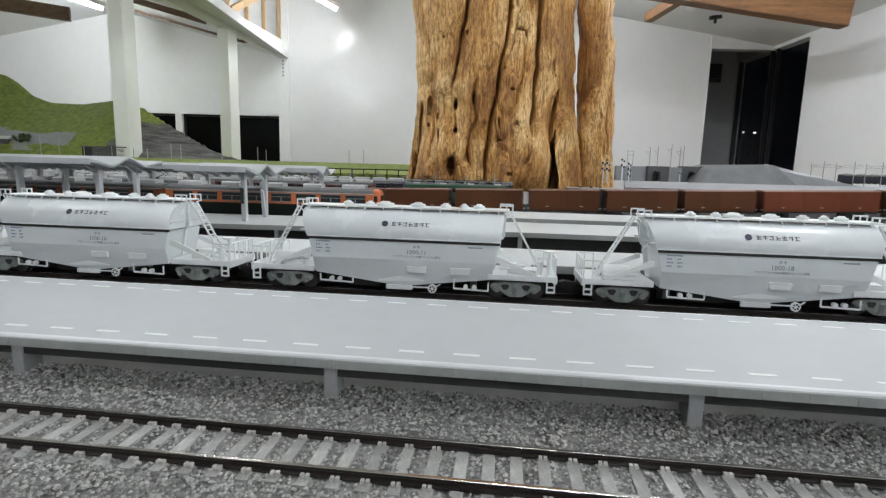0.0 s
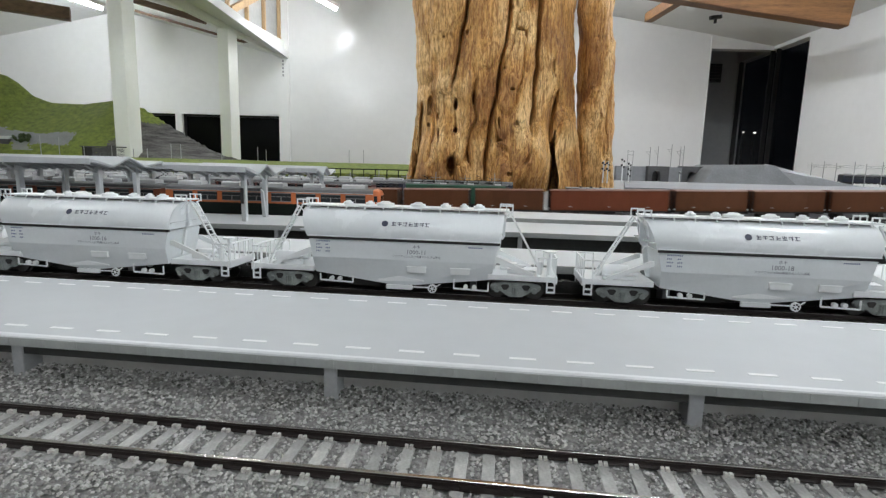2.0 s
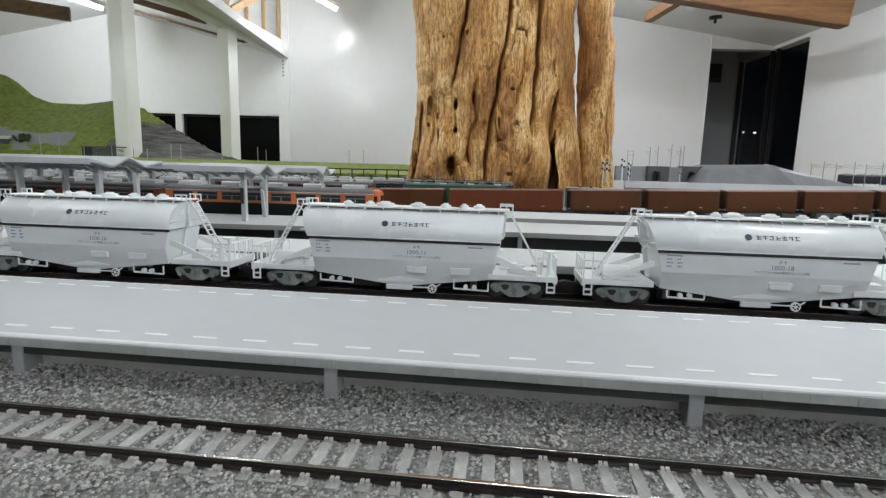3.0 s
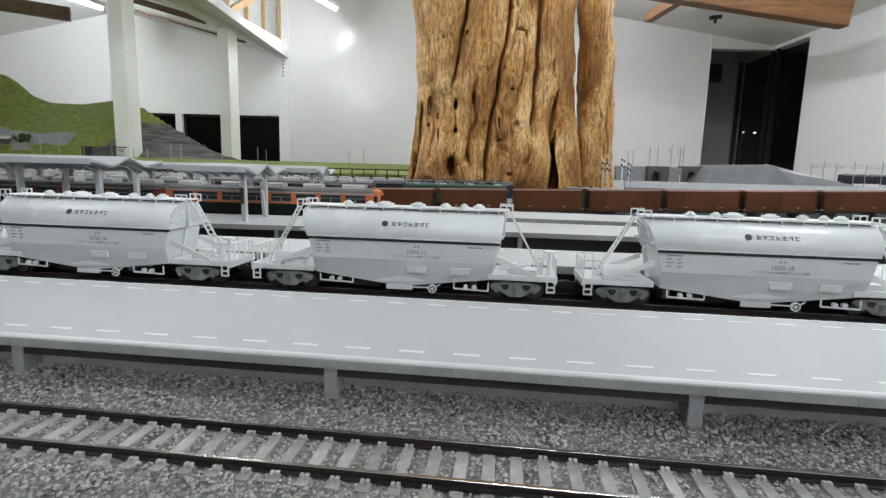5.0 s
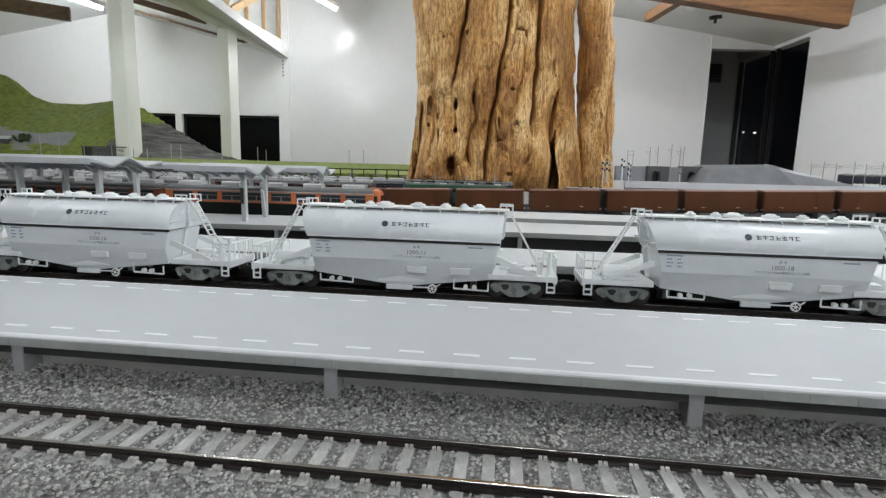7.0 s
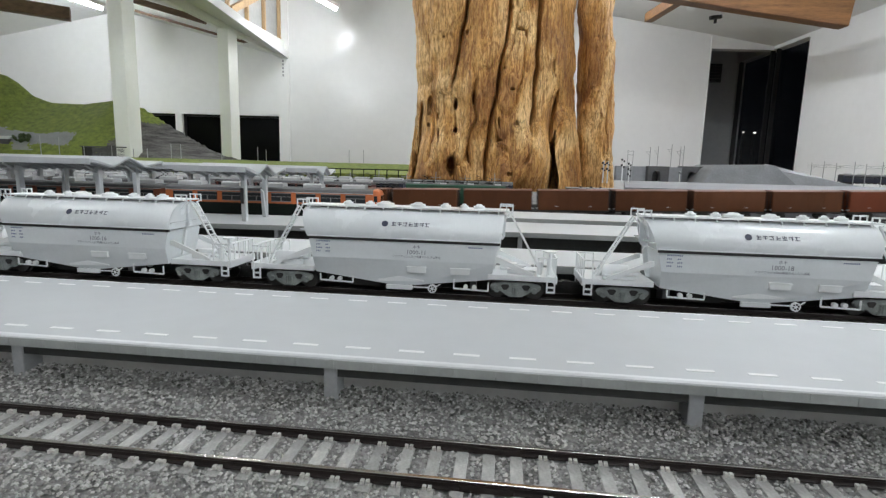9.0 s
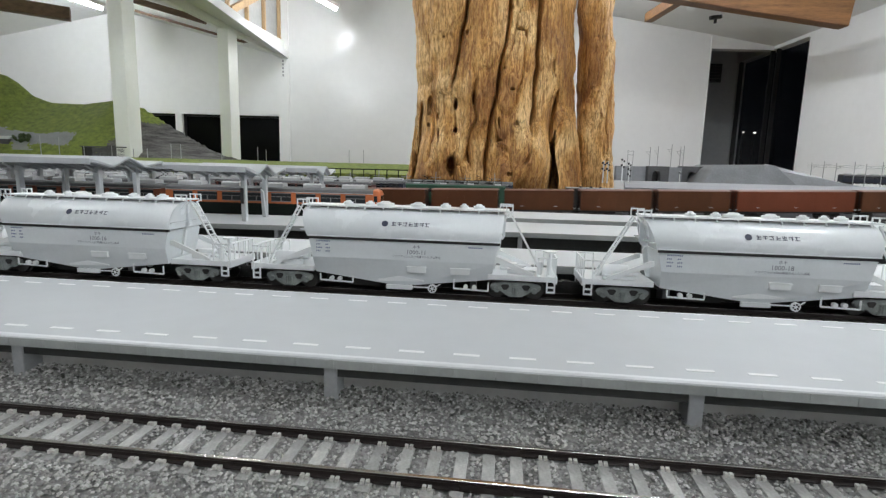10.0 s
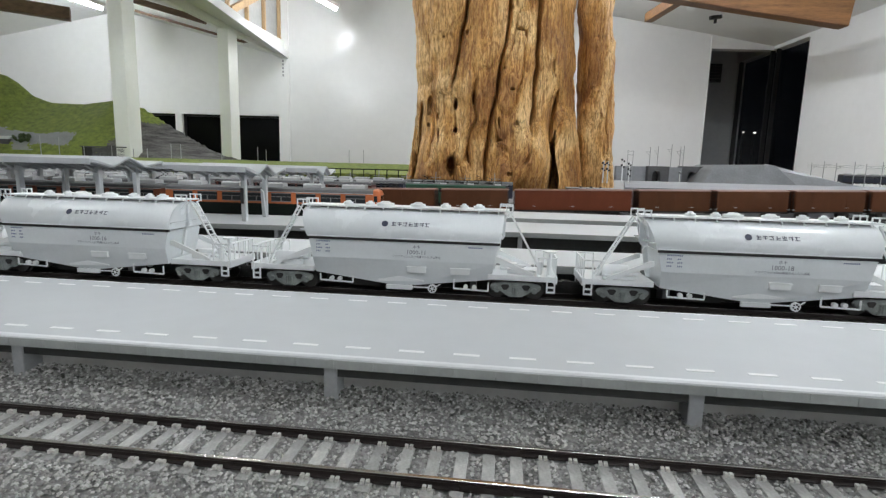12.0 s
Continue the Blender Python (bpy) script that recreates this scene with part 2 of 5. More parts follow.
def bar(bm, p, q, w, h=None):
    """A straight bar of rectangular section from p to q."""
    h = h or w
    p, q = Vector(p), Vector(q)
    d = (q - p).normalized()
    side = d.cross(Vector((0, 0, 1)))
    if side.length < 1e-4:
        side = Vector((1, 0, 0))
    side.normalize()
    up = side.cross(d)
    ring = []
    for e in (p, q):
        ring.append([bm.verts.new(e + side * (a * w / 2) + up * (b * h / 2)) for a, b in ((-1, -1), (1, -1), (1, 1), (-1, 1))])
    a, b = ring
    bm.faces.new(a[::-1])
    bm.faces.new(b)
    for i in range(4):
        bm.faces.new((a[i], a[(i + 1) % 4], b[(i + 1) % 4], b[i]))


def rod(bm, p, q, r, n=8, r2=None):
    p, q = Vector(p), Vector(q)
    d = (q - p).normalized()
    side = d.cross(Vector((0, 0, 1)) if abs(d.z) < 0.9 else Vector((1, 0, 0))).normalized()
    up = d.cross(side)
    a, b = ([bm.verts.new(e + (side * math.cos(2 * math.pi * i / n) + up * math.sin(2 * math.pi * i / n)) * k) for i in range(n)] for e, k in ((p, r), (q, r if r2 is None else r2)))
    bm.faces.new(a[::-1])
    bm.faces.new(b)
    for i in range(n):
        bm.faces.new((a[i], a[(i + 1) % n], b[(i + 1) % n], b[i]))


def loft(bm, rings, close=True, caps=True):
    """Skin through rings of points, all of the same count."""
    vs = [[bm.verts.new(p) for p in r] for r in rings]
    n = len(vs[0])
    for a, b in zip(vs, vs[1:]):
        for i in range(n if close else n - 1):
            bm.faces.new((a[i], a[(i + 1) % n], b[(i + 1) % n], b[i]))
    if caps and close:
        bm.faces.new(vs[0][::-1])
        bm.faces.new(vs[-1])
    return vs


def prism_x(bm, yz, x0, x1):
    loft(bm, [[(x, y, z) for y, z in yz] for x in (x0, x1)])


def prism_y(bm, xz, y0, y1):
    loft(bm, [[(x, y, z) for x, z in xz] for y in (y0, y1)])


def finish(name, bm, mat, smooth=False, bevel=0.0):
    if bevel > 0:
        bmesh.ops.bevel(bm, geom=list(bm.edges), offset=bevel, segments=2, affect="EDGES", clamp_overlap=True)
    bmesh.ops.recalc_face_normals(bm, faces=list(bm.faces))
    me = bpy.data.meshes.new(name)
    bm.to_mesh(me)
    bm.free()
    for one in (mat if isinstance(mat, (list, tuple)) else [mat]):
        me.materials.append(one)
    if smooth:
        me.shade_smooth()
        if smooth != "all":
            me.set_sharp_from_angle(angle=radians(38))
    return me


def part(name, bm, mat, parent, label="", smooth=False, bevel=0.0, at=None):
    ob = new(name, finish(name, bm, mat, smooth, bevel))
    ob.parent = parent
    if at is not None:
        ob.matrix_basis = at
    if label:
        tagged(ob, label)
    return ob


def share(name, me, parent, at):
    ob = new(name, me)
    ob.parent = parent
    ob.matrix_basis = at
    return ob


def thing(name, label, category, group="", kind="", at=None):
    ob = new(name)
    ob.empty_display_size = 0.02
    if at is not None:
        ob.matrix_basis = at
    return tagged(ob, label, category, group, kind)


def solid(name, bm, mat, label, category, group="", kind="", at=None, smooth=False, bevel=0.0):
    ob = new(name, finish(name, bm, mat, smooth, bevel))
    if at is not None:
        ob.matrix_basis = at
    return tagged(ob, label, category, group, kind)


def B():
    return bmesh.new()


# ================= the room =================
BACK, RIGHT, LEFT, FRONT = 8.0, 4.87, -7.6, -4.5
EZ = EYE[2]


def hall_z(x):
    return EZ + 2.264 - 0.150 * (x - 2.94)


def bay_z(x):
    return EZ + 2.235 - (0.22 if x < -4.87 else 0.252) * abs(x + 4.87)


def structure(name, bm, mat, label="", category=""):
    return solid(name, bm, mat, label, category, kind="structure", at=ROOM)


bm = B()
box(bm, LEFT - 0.2, RIGHT + 0.2, FRONT - 0.2, BACK + 1.5, FLOOR_Z - 0.2, FLOOR_Z)
structure("floor", bm, M["floor"], "brown board floor of the exhibition hall", "floor")

# back wall of the hall, its right end open to a recess
bm = B()
JAMB = 3.935
box(bm, -2.39, JAMB, BACK, BACK + 0.15, FLOOR_Z, EZ + 4.0)
box(bm, JAMB, RIGHT, BACK, BACK + 0.15, EZ + 1.92, EZ + 4.0)
structure("wall_north", bm, M["gloss_wall"], "white painted hall wall behind the layout", "wall")
bm = B()
rod(bm, (JAMB - 0.012, BACK - 0.012, FLOOR_Z), (JAMB - 0.012, BACK - 0.012, EZ + 2.09), 0.012, 8)
structure("trim", bm, M["ceiling"], "white corner bead beside the recess", "trim")

# left bay: gable wall with a low row of windows
WTOP, WBOT = EZ + 0.77, -0.42
bm = B()
prism_y(bm, [(LEFT, WTOP), (-2.55, WTOP), (-2.55, bay_z(-2.55) + 0.05), (-4.87, bay_z(-4.87) + 0.05), (LEFT, bay_z(LEFT) + 0.05)], BACK, BACK + 0.15)
box(bm, LEFT, -2.55, BACK, BACK + 0.15, FLOOR_Z, WBOT)
for x0, x1 in ((LEFT, -6.2), (-4.15, -4.046)):
    box(bm, x0, x1, BACK, BACK + 0.15, WBOT, WTOP)
structure("wall_gable", bm, M["wall"], "white gable wall with a low window row", "wall")
for i, (x0, x1) in enumerate(((-6.2, -4.15), (-4.046, -2.55))):
    w = thing("window_%d" % (i + 1), "black night window low in the white wall", "window", kind="structure", at=ROOM)
    bm = B()
    box(bm, x0, x1, BACK + 0.09, BACK + 0.10, WBOT, WTOP)
    part("pane", bm, M["night_glass"], w)
    bm = B()
    for a, b, c, d in ((x0, x1, WTOP - 0.03, WTOP), (x0, x1, WBOT, WBOT + 0.03), (x0, x0 + 0.03, WBOT + 0.03, WTOP - 0.03), (x1 - 0.03, x1, WBOT + 0.03, WTOP - 0.03)):
        box(bm, a, b, BACK + 0.05, BACK + 0.09, c, d)
    part("window_frame", bm, M["frame_black"], w)

# pilaster between bay and hall
bm = B()
box(bm, -2.55, -2.39, BACK - 0.03, BACK + 0.15, FLOOR_Z, EZ + 3.6)
structure("wall_pilaster", bm, M["wall"], "white pilaster between bay and hall", "wall")
bm = B()
box(bm, -2.505, -2.435, BACK - 0.036, BACK - 0.031, EZ + 1.30, EZ + 1.62)
notice = solid("wall_notice", bm, M["lamp_body"], "narrow white notice strip with dark marks on the pilaster", "sign", at=ROOM)
for k in range(5):
    bm = B()
    box(bm, -2.484, -2.460, BACK - 0.038, BACK - 0.036, EZ + 1.35 + 0.052 * k, EZ + 1.38 + 0.052 * k)
    part("mark", bm, M["canopy_under"], notice, "dark grey mark")

# right wall with a tall corner window that runs on into the recess
GT = EZ + 1.925
bm = B()
box(bm, RIGHT, RIGHT + 0.15, FRONT, 7.23, FLOOR_Z, EZ + 4.0)
box(bm, RIGHT, RIGHT + 0.15, 7.23, BACK + 0.15, GT, EZ + 4.0)
structure("wall_east", bm, M["wall"], "white painted side wall", "wall")
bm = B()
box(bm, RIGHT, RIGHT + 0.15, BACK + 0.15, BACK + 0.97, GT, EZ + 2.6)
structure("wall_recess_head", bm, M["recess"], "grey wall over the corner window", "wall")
w = thing("window_3", "tall black night window in the corner recess", "window", kind="structure", at=ROOM)
bm = B()
box(bm, RIGHT + 0.07, RIGHT + 0.08, 7.23, BACK + 0.97, FLOOR_Z, GT)
part("pane", bm, M["clear_glass"], w).visible_shadow = False
for y in (7.245, 7.93, 8.08, 8.9):
    bm = B()
    box(bm, RIGHT + 0.01, RIGHT + 0.07, y - 0.012, y + 0.012, FLOOR_Z, GT)
    part("mullion", bm, M["frame_black"], w)
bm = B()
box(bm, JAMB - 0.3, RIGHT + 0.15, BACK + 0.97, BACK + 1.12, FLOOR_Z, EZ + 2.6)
structure("wall_recess", bm, M["recess"], "grey far wall of the corner recess", "wall")
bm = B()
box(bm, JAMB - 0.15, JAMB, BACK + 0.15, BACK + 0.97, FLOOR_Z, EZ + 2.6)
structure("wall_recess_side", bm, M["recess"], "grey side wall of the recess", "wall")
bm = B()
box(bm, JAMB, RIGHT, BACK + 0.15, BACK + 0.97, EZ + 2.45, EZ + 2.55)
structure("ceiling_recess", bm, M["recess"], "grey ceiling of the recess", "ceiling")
bm = B()
box(bm, 4.36, 4.60, BACK + 0.92, BACK + 0.97, EZ + 1.60, EZ + 1.90)
for k in range(6):
    box(bm, 4.38, 4.58, BACK + 0.905, BACK + 0.92, EZ + 1.61 + 0.05 * k, EZ + 1.64 + 0.05 * k)
solid("wall_vent", bm, M["frame_black"], "black square vent on the grey recess wall", "vent", at=ROOM)

# added dark yard outside the corner window; two glowing heads imitate reflections in its glass
bm = B()
box(bm, RIGHT + 0.2, RIGHT + 9.0, 2.0, 20.0, FLOOR_Z - 0.2, FLOOR_Z - 0.02)
structure("ground_outside", bm, M["asphalt"], "dark asphalt ground added outside the corner window", "ground")
for x, z, w in ((6.263, 1.05, 0.022), (6.50, 1.045, 0.036)):
    yl = thing("yard_lamp", "small glowing head on an added post, for a bright spot in the glass", "lamp", "yard lamps", at=ROOM @ pose(x, 11.0, FLOOR_Z - 0.02))
    bm = B()
    rod(bm, (0, 0.03, 0), (0, 0.03, z - FLOOR_Z + 0.05), 0.018, 8)
    part("post", bm, M["frame_black"], yl)
    bm = B()
    box(bm, -w, w, -0.02, 0.02, z - FLOOR_Z + 0.003, z - FLOOR_Z + 0.030)
    part("head", bm, M["yard_lamp"], yl, "bright white glowing head", bevel=0.012)

# walls out of view that close the room
bm = B()
box(bm, LEFT - 0.15, LEFT, FRONT, BACK + 0.15, FLOOR_Z, EZ + 4.0)
structure("wall_west", bm, M["wall"], "white painted side wall of the bay", "wall")
bm = B()
box(bm, LEFT - 0.15, RIGHT + 0.15, FRONT - 0.15, FRONT, FLOOR_Z, EZ + 4.0)
structure("wall_south", bm, M["wall"], "white painted wall of the hall", "wall")
bm = B()
loft(bm, [[(x, y, hall_z(x) + d) for x, d in ((-2.39, 0), (RIGHT, 0), (RIGHT, 0.1), (-2.39, 0.1))] for y in (FRONT, BACK)])
structure("ceiling", bm, M["ceiling"], "white sloping hall ceiling", "ceiling")
bm = B()
for x0, x1 in ((LEFT, -4.87), (-4.87, -2.39)):
    loft(bm, [[(x0, y, bay_z(x0)), (x1, y, bay_z(x1)), (x1, y, bay_z(x1) + 0.1), (x0, y, bay_z(x0) + 0.1)] for y in (FRONT, BACK)])
structure("ceiling_bay", bm, M["ceiling"], "white gabled ceiling of the bay", "ceiling")


# columns and the white beam on them; the line leans slightly against the walls
def line_x(y):
    return -2.452 - 0.141 * (BACK - y)


BZ = EZ + 1.608
for x0, x1, y0, y1 in ((-2.968, -2.838, 4.66, 4.85), (-2.748, -2.622, 6.35, 6.63)):
    bm = B()
    box(bm, x0, x1, y0, y1, FLOOR_Z, BZ)
    solid("column", bm, M["column"], "square cream-painted timber column", "column", "columns under the beam", at=ROOM, bevel=0.004)
bm = B()
loft(bm, [[(line_x(y) + a, y, BZ + b) for a, b in ((-0.05, 0), (0.008, 0), (0.008, 0.045), (0.0, 0.05), (0.0, 0.255), (-0.05, 0.255))] for y in (FRONT, BACK - 0.03)])
solid("roof_beam", bm, M["column"], "long cream-painted beam on the columns", "beam", at=ROOM)
bm = B()
for k in range(9):
    y = 7.88 - 0.45 * k
    x = line_x(y)
    box(bm, x - 0.048, x - 0.004, y - 0.022, y + 0.022, BZ + 0.257, min(hall_z(x), BZ + 1.75))
for k in range(3):
    y = 7.8 - 1.3 * k
    bar(bm, (line_x(y) - 0.02, y, BZ + 0.95), (line_x(y - 1.2) - 0.02, y - 1.2, BZ + 0.28), 0.05, 0.08)
wallbm = B()
loft(wallbm, [[(line_x(y) - 0.075, y, BZ + 0.10), (line_x(y) - 0.055, y, BZ + 0.10), (line_x(y) - 0.055, y, EZ + 3.2), (line_x(y) - 0.075, y, EZ + 3.2)] for y in (FRONT, BACK)])
structure("wall_upper", wallbm, M["recess_pale"], "pale grey panel behind the bare studs", "wall")
solid("stud_frame", bm, M["stud_wood"], "bare pine studs above the white beam", "framing", at=ROOM)

# timber beams under the ceilings
def timber(name, p, q, w, h, label):
    bm = B()
    bar(bm, p, q, w, h)
    solid(name, bm, M["beam_wood"], label, "beam", "ceiling timbers", at=ROOM, bevel=0.006)


timber("ceiling_timber", (-2.2, 5.27, EZ + 2.53), (3.90, 5.27, EZ + 1.800), 0.14, 0.63, "deep stained timber beam under the hall ceiling")
timber("ceiling_timber", (2.66, 5.335, EZ + 2.00), (2.59, 7.0, EZ + 2.035), 0.11, 0.11, "stained purlin running to the white wall")


def rafter(p, q, w, h, label):
    """A dark bay timber, hung from the ceiling by a post at its outer end."""
    bm = B()
    bar(bm, p, q, w, h)
    box(bm, p[0] - 0.03, p[0] + 0.03, p[1] - 0.03, p[1] + 0.03, p[2], bay_z(p[0]))
    solid("ceiling_timber", bm, M["dark_timber"], label, "beam", "ceiling timbers", at=ROOM)


rafter((-2.85, 6.3, bay_z(-2.85) - 0.06), (-4.75, 6.3, bay_z(-4.75) - 0.05), 0.05, 0.065, "dark rafter under the bay ceiling")
rafter((-2.75, 7.2, bay_z(-2.75) - 0.05), (-4.2, 7.2, bay_z(-4.2) - 0.05), 0.03, 0.03, "dark slim rafter under the bay ceiling")
rafter((-5.0, 5.55, EZ + 1.64), (-4.225, 6.0, EZ + 1.62), 0.12, 0.13, "dark tie beam across the bay")

# tube lamps: two in view, the others added out of view
for x, y, z, turn, glow in TUBES:
    lamp = thing("tube_lamp", "white batten lamp with one lit fluorescent tube, two seen, nine added", "lamp", "tube lamps", at=ROOM @ pose(x, y, EZ + z, 0, 0, turn))
    bm = B()
    prism_y(bm, [(-0.06, 0.05), (-0.035, 0.012), (0.035, 0.012), (0.06, 0.05)], -0.6, 0.6)
    part("housing", bm, M["lamp_body"], lamp)
    bm = B()
    rod(bm, (0, -0.58, -0.01), (0, 0.58, -0.01), 0.018, 10)
    part("tube", bm, TUBE_MATERIAL[glow], lamp, smooth=True)
    bm = B()
    top = (hall_z(x) if x > -2.4 else bay_z(x)) - EZ - z
    for yy in (-0.45, 0.45):
        rod(bm, (0, yy, 0.05), (0, yy, top), 0.006, 6)
    part("hanger", bm, M["lamp_body"], lamp)

# ================= layout board and ground =================
bm = B()
box(bm, -2.7, 3.3, -0.35, 2.62, -0.03, -0.008)
box(bm, -2.65, 3.25, -0.30, 2.60, FLOOR_Z, -0.03)
solid("ground", bm, M["board"], "grey painted board of the model railway", "ground", kind="structure")
GREY_Z = 0.050
bm = B()
ring = [(0.205, 0.905), (0.75, 0.965), (1.45, 1.06), (3.2, 1.4), (3.2, 2.5), (0.56, 2.5)]
loft(bm, [[(x, y, z) for x, y in ring] for z in (-0.008, GREY_Z)])
solid("ground_raised", bm, M["road"], "raised pale grey ground beside the freight line", "ground", kind="structure")
bm = B()
for x0, x1 in ((-5.6, 0.40),):
    loft(bm, [[(x0, 2.7, FLOOR_Z), (x0, 2.7, 0.045), (x0, 3.3, 0.06), (x0, 4.1, 0.115), (x0, 6.6, 0.115), (x0, 6.6, FLOOR_Z)], [(x1, 2.7, FLOOR_Z), (x1, 2.7, 0.045), (x1, 3.3, 0.06), (x1, 4.1, 0.115), (x1, 6.6, 0.115), (x1, 6.6, FLOOR_Z)]])
solid("ground_meadow", bm, M["grass"], "green flocked embankment of the far layout", "ground", kind="structure", at=ROOM)


# ================= tracks =================
GAUGE = 0.0165
SLEEPER_PITCH = 0.00705
# two lengths of track meet near x = 0, with three sleepers closed up under the joint
SLEEPERS = [-0.01439 - 0.0072 * k for k in range(42)] + [-0.0076, -0.0008, 0.0060] + [0.01272 + 0.00739 * k for k in range(35)]


def rail_mesh(x0, x1, y):
    """Foot, web and head of one rail; the head's top lies at z = 0."""
    bm = B()
    p = [(-0.0010, -0.0024), (0.0010, -0.0024), (0.0010, -0.0021), (0.0003, -0.0018), (0.0003, -0.0009), (0.0006, -0.0006), (0.0006, -0.0001), (-0.0006, -0.0001), (-0.0006, -0.0006), (-0.0003, -0.0009), (-0.0003, -0.0018), (-0.0010, -0.0021)]
    prism_x(bm, [(y + a, z) for a, z in p], x0, x1)
    head = B()
    prism_x(head, [(y - 0.0005, -0.0001), (y + 0.0005, -0.0001), (y + 0.00042, 0), (y - 0.00042, 0)], x0, x1)
    return bm, head


def track(label, cy, x0, x1, bed, width=0.019, fine=False, at=None, sleepers=True):
    t = thing("track", label, "track", "tracks", kind="structure", at=at)
    bm = B()
    prism_x(bm, [(cy - width - 0.006, -0.0079), (cy + width + 0.006, -0.0079), (cy + width, -0.0030), (cy - width, -0.0030)], x0, x1)
    part("ballast_bed", bm, bed, t)
    for s in (-1, 1):
        bm, head = rail_mesh(x0, x1, cy + s * GAUGE / 2)
        r = part("rail", bm, M["rail"], t)
        part("rail_head", head, M["rail_head"], r, "polished running surface")
    if sleepers:
        n = int((x1 - x0) / SLEEPER_PITCH)
        bm = B()
        prism_y(bm, [(-0.0016, -0.0034), (0.0016, -0.0034), (0.00145, -0.0023), (-0.00145, -0.0023)], -0.0127, 0.0127)
        if fine:
            me = finish("sleeper", bm, M["sleeper"])
            for x in SLEEPERS:
                share("sleeper", me, t, pose(x, cy, random.uniform(-0.0001, 0.0001), 0, 0, random.uniform(-0.7, 0.7)))
        else:
            bm.free()
            bm = B()
            for i in range(n):
                x = x0 + (i + 0.5) * SLEEPER_PITCH
                box(bm, x - 0.0013, x + 0.0013, cy - 0.0127, cy + 0.0127, -0.0034, -0.0023)
            tagged(part("sleepers", bm, M["dark_sleeper"], t), kind="stuff")
    return t


NEAR_Y = 0.11465
near_track = track("track with pale concrete sleepers in grey ballast", NEAR_Y, -0.32, 0.27, M["ballast"], 0.040, True)
bm = B()
prism_x(bm, [(0.132, -0.0031), (0.1505, -0.0003), (0.1505, -0.0079), (0.132, -0.0079)], -0.32, 0.27)
part("ballast_shoulder", bm, M["ballast"], near_track)
bm = B()
for x in SLEEPERS:
    if -0.012 < x < 0.010:
        continue
    for s in (-1, 1):
        for side in (-1, 1):
            y = NEAR_Y + s * GAUGE / 2 + side * 0.0014
            for dx in (-0.00062, 0.00062):
                box(bm, x + dx - 0.00042, x + dx + 0.00042, y - 0.00055, y + 0.00055, -0.0024, -0.0014)
tagged(part("rail_clips", bm, M["clip"], near_track), kind="stuff")
bm = B()
for s in (-1, 1):
    box(bm, -0.006 + s * 0.001, 0.006 + s * 0.001, NEAR_Y + s * GAUGE / 2 - 0.0012, NEAR_Y + s * GAUGE / 2 + 0.0012, -0.0022, -0.0008)
part("rail_joiner", bm, M["rail"], near_track)

HOP_Y = 0.2905
track("track in dark ballast under the hopper wagons", HOP_Y, -0.75, 0.62, M["dark_ballast"], 0.017)
track("track in dark ballast between the platforms", 0.413, -0.95, 0.75, M["grey_bed"], 0.015)
track("track in dark ballast between the platforms", 0.456, -0.55, 0.75, M["grey_bed"], 0.012)
ORANGE = pose(-0.1410, 0.6065, 0, 0, 0, 5.0)
track("track in dark ballast under the orange railcar", 0, -1.2, 0.05, M["dark_ballast"], 0.015, at=ORANGE)


# freight line: y and z along x; it bends away and climbs
def line_y(x):
    return 0.857 - 0.02 * x + 0.15 * x * x if x > -0.2 else 0.857 + 0.010 - 0.08 * (x + 0.2)


def line_z(x):
    return 0.0235 * (min(max(x, -0.45), 1.4) - 0.1)


XS = [-2.6 + 0.05 * i for i in range(105)]


def line_slope(x):
    return (line_y(x + 0.01) - line_y(x - 0.01)) / 0.02


def along(profile, mat, name, parent):
    bm = B()
    loft(bm, [[(x, line_y(x) + a, line_z(x) + b) for a, b in profile] for x in XS])
    return part(name, bm, mat, parent)


freight_line = thing("track", "climbing curved track under the brown freight train", "track", "tracks", kind="structure")
along([(-0.022, -0.017), (0.022, -0.017), (0.017, -0.0028), (-0.017, -0.0028)], M["dark_ballast"], "ballast_bed", freight_line)
for s in (-1, 1):
    r = along([(s * GAUGE / 2 + a, b) for a, b in ((-0.0006, -0.0028), (0.0006, -0.0028), (0.0006, -0.0001), (-0.0006, -0.0001))], M["rail"], "rail", freight_line)

# ballast chips beside the near track
rng = np.random.default_rng(5)


